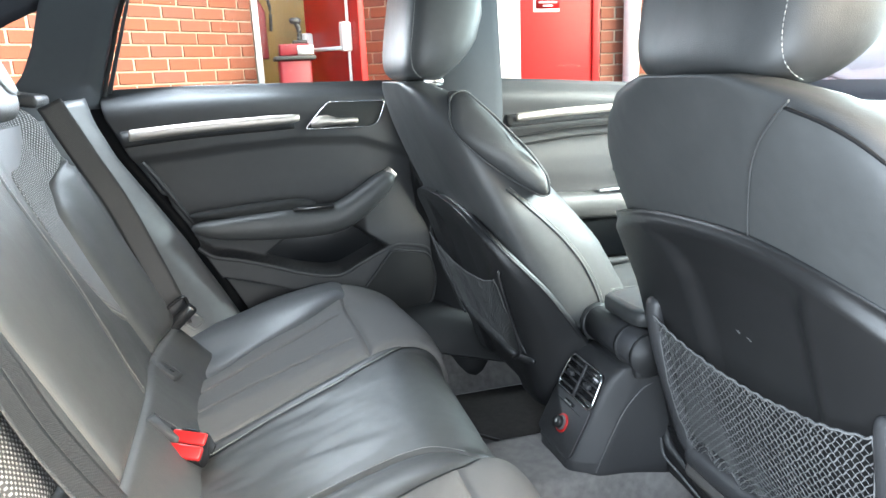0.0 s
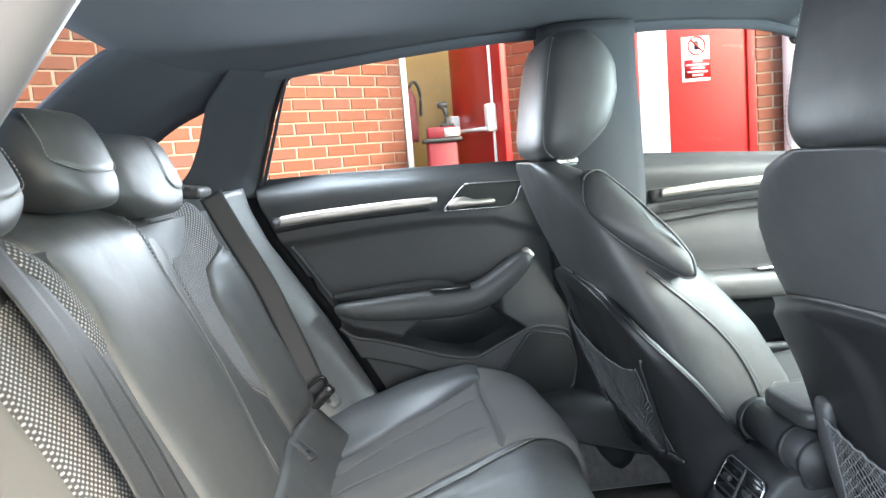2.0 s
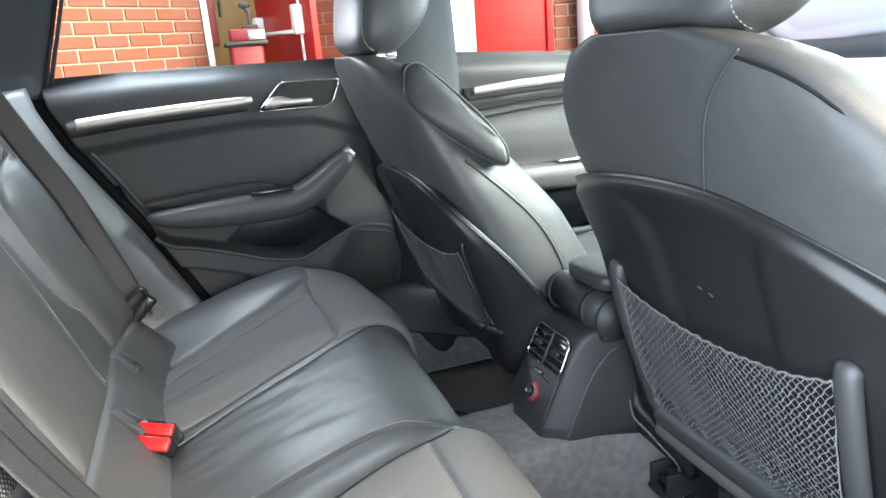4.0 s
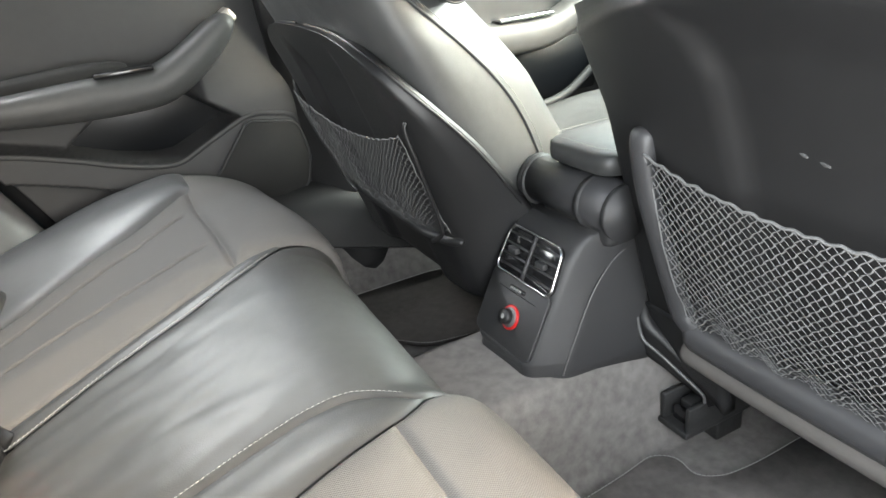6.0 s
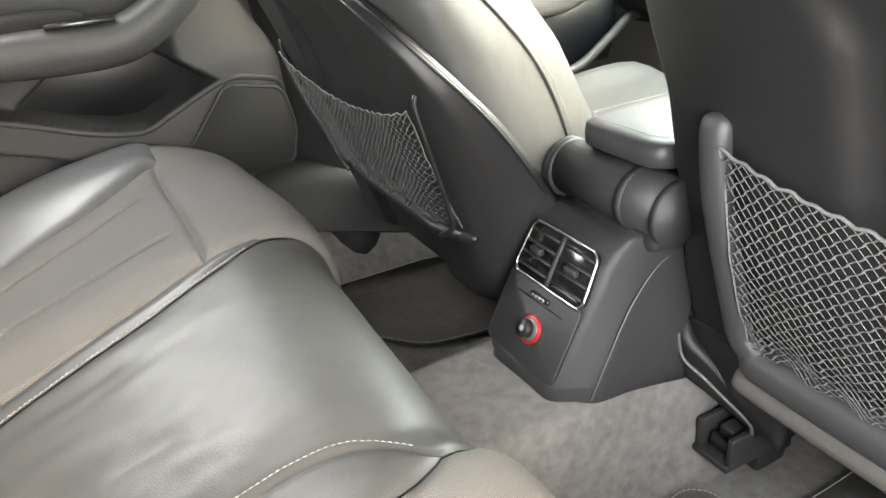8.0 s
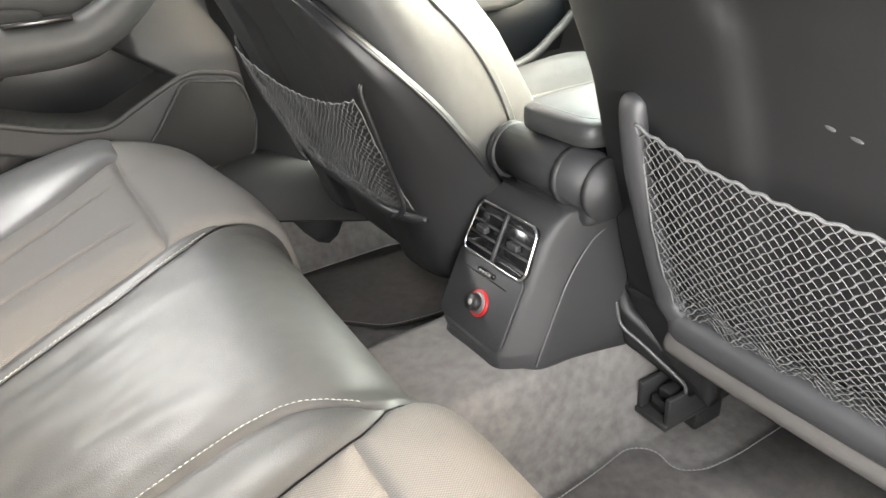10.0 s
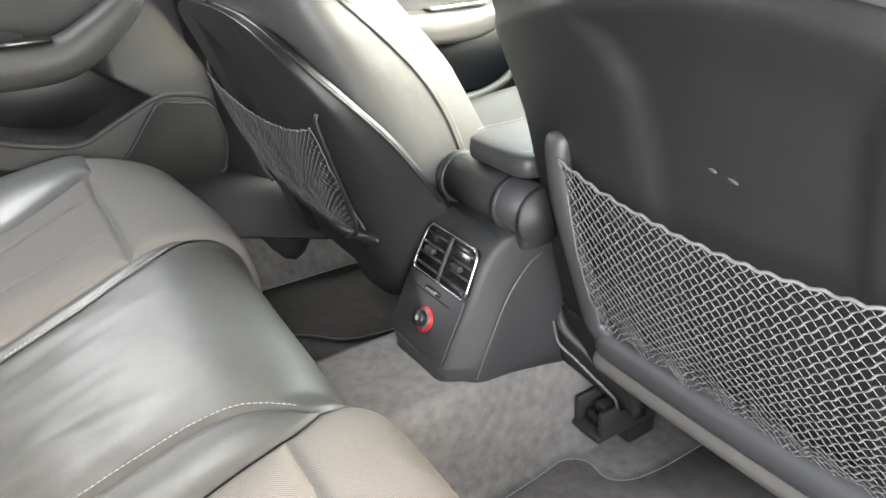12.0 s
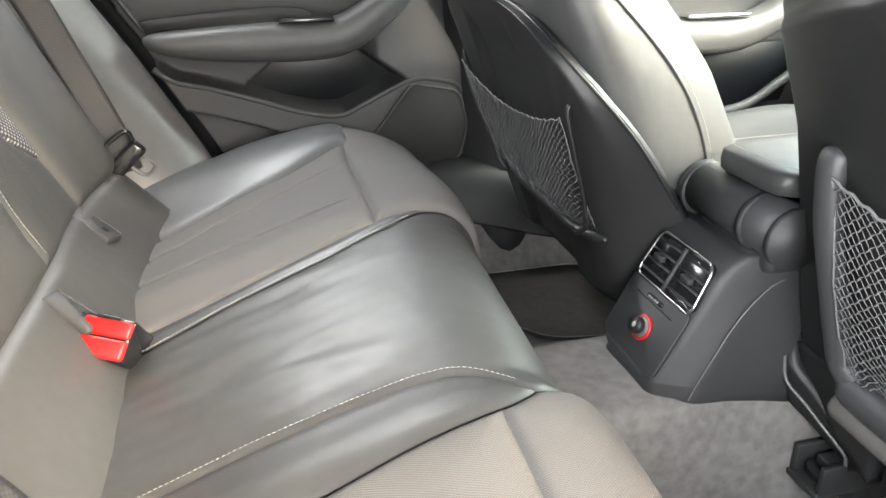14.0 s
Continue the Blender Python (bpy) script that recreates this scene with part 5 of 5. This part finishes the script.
# ---- floor mats ----
def mat(name, label, outline, z, pile=MAT):
    m = thing(name, label, "floor mat", (outline[0][0], outline[0][1], z), "floor mats")
    mi = Matrix.Translation((-outline[0][0], -outline[0][1], -z))
    o = rounded(outline, 0.03, 6)
    part("mat_surface", moved(plate(o, (0, 0, z), (1, 0, 0), (0, 1, 0), 0.006, 0.002), mi), pile, m)
    e = [Vector((p.x, p.y, z + 0.006)) for p in o]
    part("bound_edge", moved(stitches(e + e[:1], 0.006, 0.0045, 0.0011), mi), STITCH, m, "pale bound edge")
    return m


mat("floor_mat", "charcoal floor mat with a pale bound edge", [(0.05, -0.60), (0.05, -0.145), (0.22, -0.146), (0.33, -0.138), (0.385, -0.130), (0.41, -0.152), (0.403, -0.190), (0.43, -0.210), (0.48, -0.217), (0.62, -0.217), (0.62, -0.56)], 0.316)
# darker copy of the near mat's pile, with the far footwell's shade in it
mat("floor_mat", "brown floor mat behind the passenger seat, darkened for shade", [(0.08, 0.40), (0.08, 0.56), (0.42, 0.56), (0.50, 0.52), (0.50, 0.27), (0.34, 0.285), (0.27, 0.30), (0.21, 0.37)], 0.316, SHADED_MAT)

# ---- outside: ground and building ----
def ground(u, v):
    return (lerp(-60, 60, u), lerp(-60, 60, v), 0.0)


tagged(part("ground", sheet(ground, 24, 24), ASPHALT), "grey asphalt yard round the car", "ground", kind="structure")

brick_mesh = half_mesh = None


def brick_wall(name, label, p0, p1, z0, z1, solid=True):
    """A wall from p0 to p1 with its outer face to the right of that way, each brick a piece of its own."""
    global brick_mesh, half_mesh
    if brick_mesh is None:
        v, f = box((-0.1075, -0.02, -0.0325), (0.1075, 0.02, 0.0325), 0.003, 1)
        brick_mesh = bpy.data.meshes.new("brick")
        brick_mesh.from_pydata([tuple(a) for a in v], [], f)
        brick_mesh.materials.append(BRICK)
        v, f = box((-0.05, -0.02, -0.0325), (0.05, 0.02, 0.0325), 0.003, 1)
        half_mesh = bpy.data.meshes.new("half_brick")
        half_mesh.from_pydata([tuple(a) for a in v], [], f)
        half_mesh.materials.append(BRICK)
    a, b = Vector((*p0, 0)), Vector((*p1, 0))
    d = (b - a).normalized()
    L = (b - a).length
    n = Vector((d.y, -d.x, 0))
    w = thing(name, label, "brick wall", (*p0, 0), kind="structure")
    ang = math.degrees(math.atan2(d.y, d.x))
    w.rotation_euler = (0, 0, radians(ang))
    part("mortar", box((0, 0.003, z0 if not solid else 0.0), (L, 0.2, 3.2), 0), MORTAR, w, "pale mortar bed", flat=True)
    n_along = max(1, round(L / 0.225))
    step = L / n_along
    row, z = 0, z0
    while z < z1:
        if row % 2:
            pieces = [("half_brick", half_mesh, 0.0525)] + [("brick", brick_mesh, k * step) for k in range(1, n_along)] + [("half_brick", half_mesh, L - 0.0525)]
        else:
            pieces = [("brick", brick_mesh, (k + 0.5) * step) for k in range(n_along)]
        for kind, mesh, x in pieces:
            o = new(kind, mesh)
            o.parent = w
            o.location = (x + random.uniform(-0.002, 0.002), 0.017 - random.uniform(0, 0.003), z + 0.0375)
            o.scale = ((step - 0.013) / 0.215 if mesh is brick_mesh else 1, 1, 1)
        z += 0.075
        row += 1
    return w


brick_wall("wall_west", "orange-red brick wall with pale mortar joints", (-1.99, 2.56), (-0.07, 4.005), 0.45, 2.4)
brick_wall("wall_north", "shaded brick wall beside the open red door", (0.33, 4.22), (1.30, 3.55), 0.75, 2.4)
brick_wall("wall_east", "brick wall strip beside the white post", (1.17, 3.50), (1.395, 3.50), 0.75, 2.5)
brick_wall("wall_east", "brick wall between red door and drainpipe", (2.185, 3.42), (2.86, 3.42), 0.75, 2.5)
frame_w = thing("door_frame", "white painted door frame at the brick corner", "door frame", (-0.06, 4.02, 0), kind="structure")
part("jamb", box((-0.005, -0.03, 0), (0.035, 0.16, 3.2), 0.004), WHITE, frame_w)
hall = thing("hallway", "yellow painted passage behind the doorway", "passage", (0, 4.2, 0), kind="structure")
part("passage_wall", box((-1.2, 0.55, 0), (1.6, 0.65, 3.2), 0.0), YELLOW, hall)
part("passage_wall", box((-0.16, 0.0, 0), (-0.08, 0.55, 3.2), 0.0), YELLOW, hall)
ext = thing("fire_extinguisher", "dark red extinguisher hung on the yellow wall", "fire extinguisher", (0.0, 4.68, 1.28))
part("cylinder", loft([[(r_ * math.cos(k * math.pi / 8), r_ * math.sin(k * math.pi / 8), z) for k in range(16)] for r_, z in ((0.05, 0.0), (0.055, 0.02), (0.055, 0.34), (0.03, 0.40), (0.018, 0.42))]), DARK_RED, ext)
part("hose", tube([(0.0, 0.0, 0.42), (0.05, -0.02, 0.47), (0.09, -0.02, 0.38), (0.085, -0.02, 0.2)], 0.012, 8), PLASTIC, ext, "black hose")
part("bracket", box((-0.05, 0.03, 0.1), (0.05, 0.075, 0.3), 0.005), PLASTIC, ext)
leaf = thing("door", "open red fire door with a white panic bar", "door", (0.31, 4.12, 0.0))
leaf.rotation_euler = (0, 0, radians(-71.7))
part("leaf", box((0, -0.022, 0.05), (0.78, 0.022, 2.9), 0.004), RED_PAINT, leaf, "red painted leaf")
part("panic_bar", tube([(0.09, -0.075, 1.305), (0.66, -0.075, 1.295)], 0.013, 10, 1), WHITE, leaf, "white push bar")
part("panic_box", box((0.06, -0.085, 1.285), (0.115, -0.02, 1.42), 0.012), WHITE, leaf)
part("panic_box", box((0.63, -0.085, 1.275), (0.69, -0.02, 1.45), 0.012), WHITE, leaf)
part("bolt_rod", tube([(0.66, -0.035, 0.1), (0.66, -0.035, 2.8)], 0.010, 8, 1), WHITE, leaf, "white bolt rod")
bin_ = thing("grit_bin", "red plastic bin with a dark rim and white label", "bin", (0.155, 3.65, 0.0))
part("tub", box((-0.10, -0.09, 0.0), (0.10, 0.09, 1.245), 0.02), DARK_RED, bin_)
part("rim", box((-0.125, -0.11, 1.235), (0.13, 0.11, 1.262), 0.008), PLASTIC, bin_, "dark rim")
part("upper_box", box((-0.09, -0.07, 1.262), (0.10, 0.07, 1.335), 0.01), DARK_RED, bin_)
part("paper_label", box((0.02, -0.074, 1.268), (0.12, -0.07, 1.322), 0.0), WHITE, bin_, "white label")
tool = thing("hand_pump", "black hand pump standing on the red bin", "pump", (0.20, 3.65, 1.335))
part("foot", box((-0.045, -0.04, 0.0), (0.045, 0.04, 0.022), 0.006), PLASTIC, tool)
part("handle", tube([(0.0, 0, 0.01), (0.002, 0, 0.05), (0.0, 0, 0.09), (-0.015, 0, 0.13)], 0.016, 8), PLASTIC, tool)
part("grip", cushion((-0.018, 0, 0.14), (0.075, 0.05, 0.042), 2.6, 14, 8), PLASTIC, tool)

east = thing("entrance_door", "red door with a wide white post and notice", "door", (1.395, 3.45, 0))
part("white_post", box((0.018, -0.05, 0), (0.205, 0.1, 3.2), 0.006), WHITE, east, "wide white post")
part("red_edge", box((0.0, -0.045, 0), (0.016, 0.1, 3.2), 0.003), RED_PAINT, east)
part("leaf", box((0.208, -0.02, 0), (0.788, 0.05, 3.2), 0.004), RED_PAINT, east, "bright red door leaf")
part("red_frame", box((0.735, -0.035, 0), (0.788, -0.02, 3.2), 0.004), RED_PAINT, east)
sign = thing("warning_sign", "white and red no entry notice on the red door", "sign", (1.705, 3.4285, 1.48))
part("sign_plate", box((0, -0.003, 0), (0.183, 0.0, 0.278), 0.001), WHITE, sign)
part("red_field", box((0.015, -0.0045, 0.02), (0.185, -0.003, 0.135), 0.0), RED_PAINT, sign)
ring_pts = [(0.10 + 0.055 * math.cos(k * math.pi / 12), -0.0045, 0.22 + 0.055 * math.sin(k * math.pi / 12)) for k in range(24)]
part("red_ring", tube(ring_pts + ring_pts[:1], 0.005, 6, 72), RED_PAINT, sign)
part("red_bar", tube([(0.062, -0.0045, 0.258), (0.138, -0.0045, 0.182)], 0.005, 6, 1), RED_PAINT, sign)
part("symbol", box((0.085, -0.0045, 0.195), (0.112, -0.003, 0.25), 0.0), PLASTIC, sign)
for k, wd in enumerate((0.06, 0.15, 0.09, 0.13, 0.07)):
    part("text_bar", box((0.10 - wd / 2, -0.006, 0.118 - 0.0215 * k), (0.10 + wd / 2, -0.0045, 0.129 - 0.0215 * k), 0.0), WHITE, sign)
pipe = thing("drainpipe", "white plastic drainpipe on the brick wall", "drainpipe", (2.39, 3.355, 0))
part("pipe", tube([(0, 0, 0), (0, 0, 3.2)], 0.055, 16, 2), WHITE, pipe)
part("bracket", box((-0.075, -0.02, 2.0), (0.075, 0.07, 2.04), 0.004), WHITE, pipe)


# ---- parked cars in the yard ----
def parked_car(label, place, turn, paint, length=4.2, height=1.45, width=1.75):
    c = thing("parked_car", label, "car", place, "parked cars")
    c.rotation_euler = (0, 0, radians(turn))
    h, w, l = height, width / 2, length / 2
    def section(x, z0, z1, half, tuck):
        pts = [(-half, z0), (-half * 1.02, lerp(z0, z1, 0.5)), (-half * (1 - tuck), z1), (half * (1 - tuck), z1), (half * 1.02, lerp(z0, z1, 0.5)), (half, z0)]
        return [(x, p.x, p.y) for p in rounded(pts, 0.09, 4)]
    part("body", loft([section(x * l, 0.22, z, w * k, 0.05) for x, z, k in ((-1, 0.7, 0.8), (-0.97, 0.86, 0.93), (-0.8, 0.93, 1), (0, 0.92, 1), (0.45, 0.9, 1), (0.8, 0.82, 0.97), (0.97, 0.7, 0.9), (1, 0.55, 0.78))]), paint, c, "painted body")
    cab = lambda x, z, k: section(x * l, 0.88, z, w * k, 0.17)
    part("roof", loft([cab(x, z, k) for x, z, k in ((-0.93, 0.93, 0.9), (-0.75, h - 0.14, 0.93), (-0.55, h - 0.03, 0.95), (-0.2, h, 0.96), (0.1, h - 0.04, 0.95), (0.42, 0.95, 0.92))]), paint, c, "painted cabin")
    for side in (1, -1):
        part("side_window", sheet(lambda u, v: (lerp(lerp(-0.72, 0.28, u), lerp(-0.6, 0.03, u), v) * l, side * w * (0.965 - 0.115 * v), lerp(0.97, h - 0.11, v)), 4, 4, (0, side * 0.01, 0)), GLOSS_BLACK, c, "dark side window")
        for x in (-0.62, 0.62):
            wh = part("wheel", loft([[(x * l + rr * math.cos(k * math.pi / 12), side * (w - 0.1 + o), 0.31 + rr * math.sin(k * math.pi / 12)) for k in range(24)] for rr, o in ((0.28, -0.1), (0.31, -0.07), (0.31, 0.07), (0.28, 0.1), (0.2, 0.1))]), RUBBER, c, "black tyre")
            part("rim", loft([[(x * l + rr * math.cos(k * math.pi / 12), side * (w - 0.1 + o), 0.31 + rr * math.sin(k * math.pi / 12)) for k in range(24)] for rr, o in ((0.21, 0.09), (0.2, 0.105), (0.05, 0.085))]), ALU, wh)
        part("door_seam", tube([(-0.9 * l, side * (w * 1.018), 0.80), (0.6 * l, side * (w * 1.018), 0.78)], 0.004, 6, 2), GLOSS_BLACK, c)
    return c


parked_car("white parked car beside the brick building", (4.75, 2.35, 0.0), 4, WHITE_CAR)
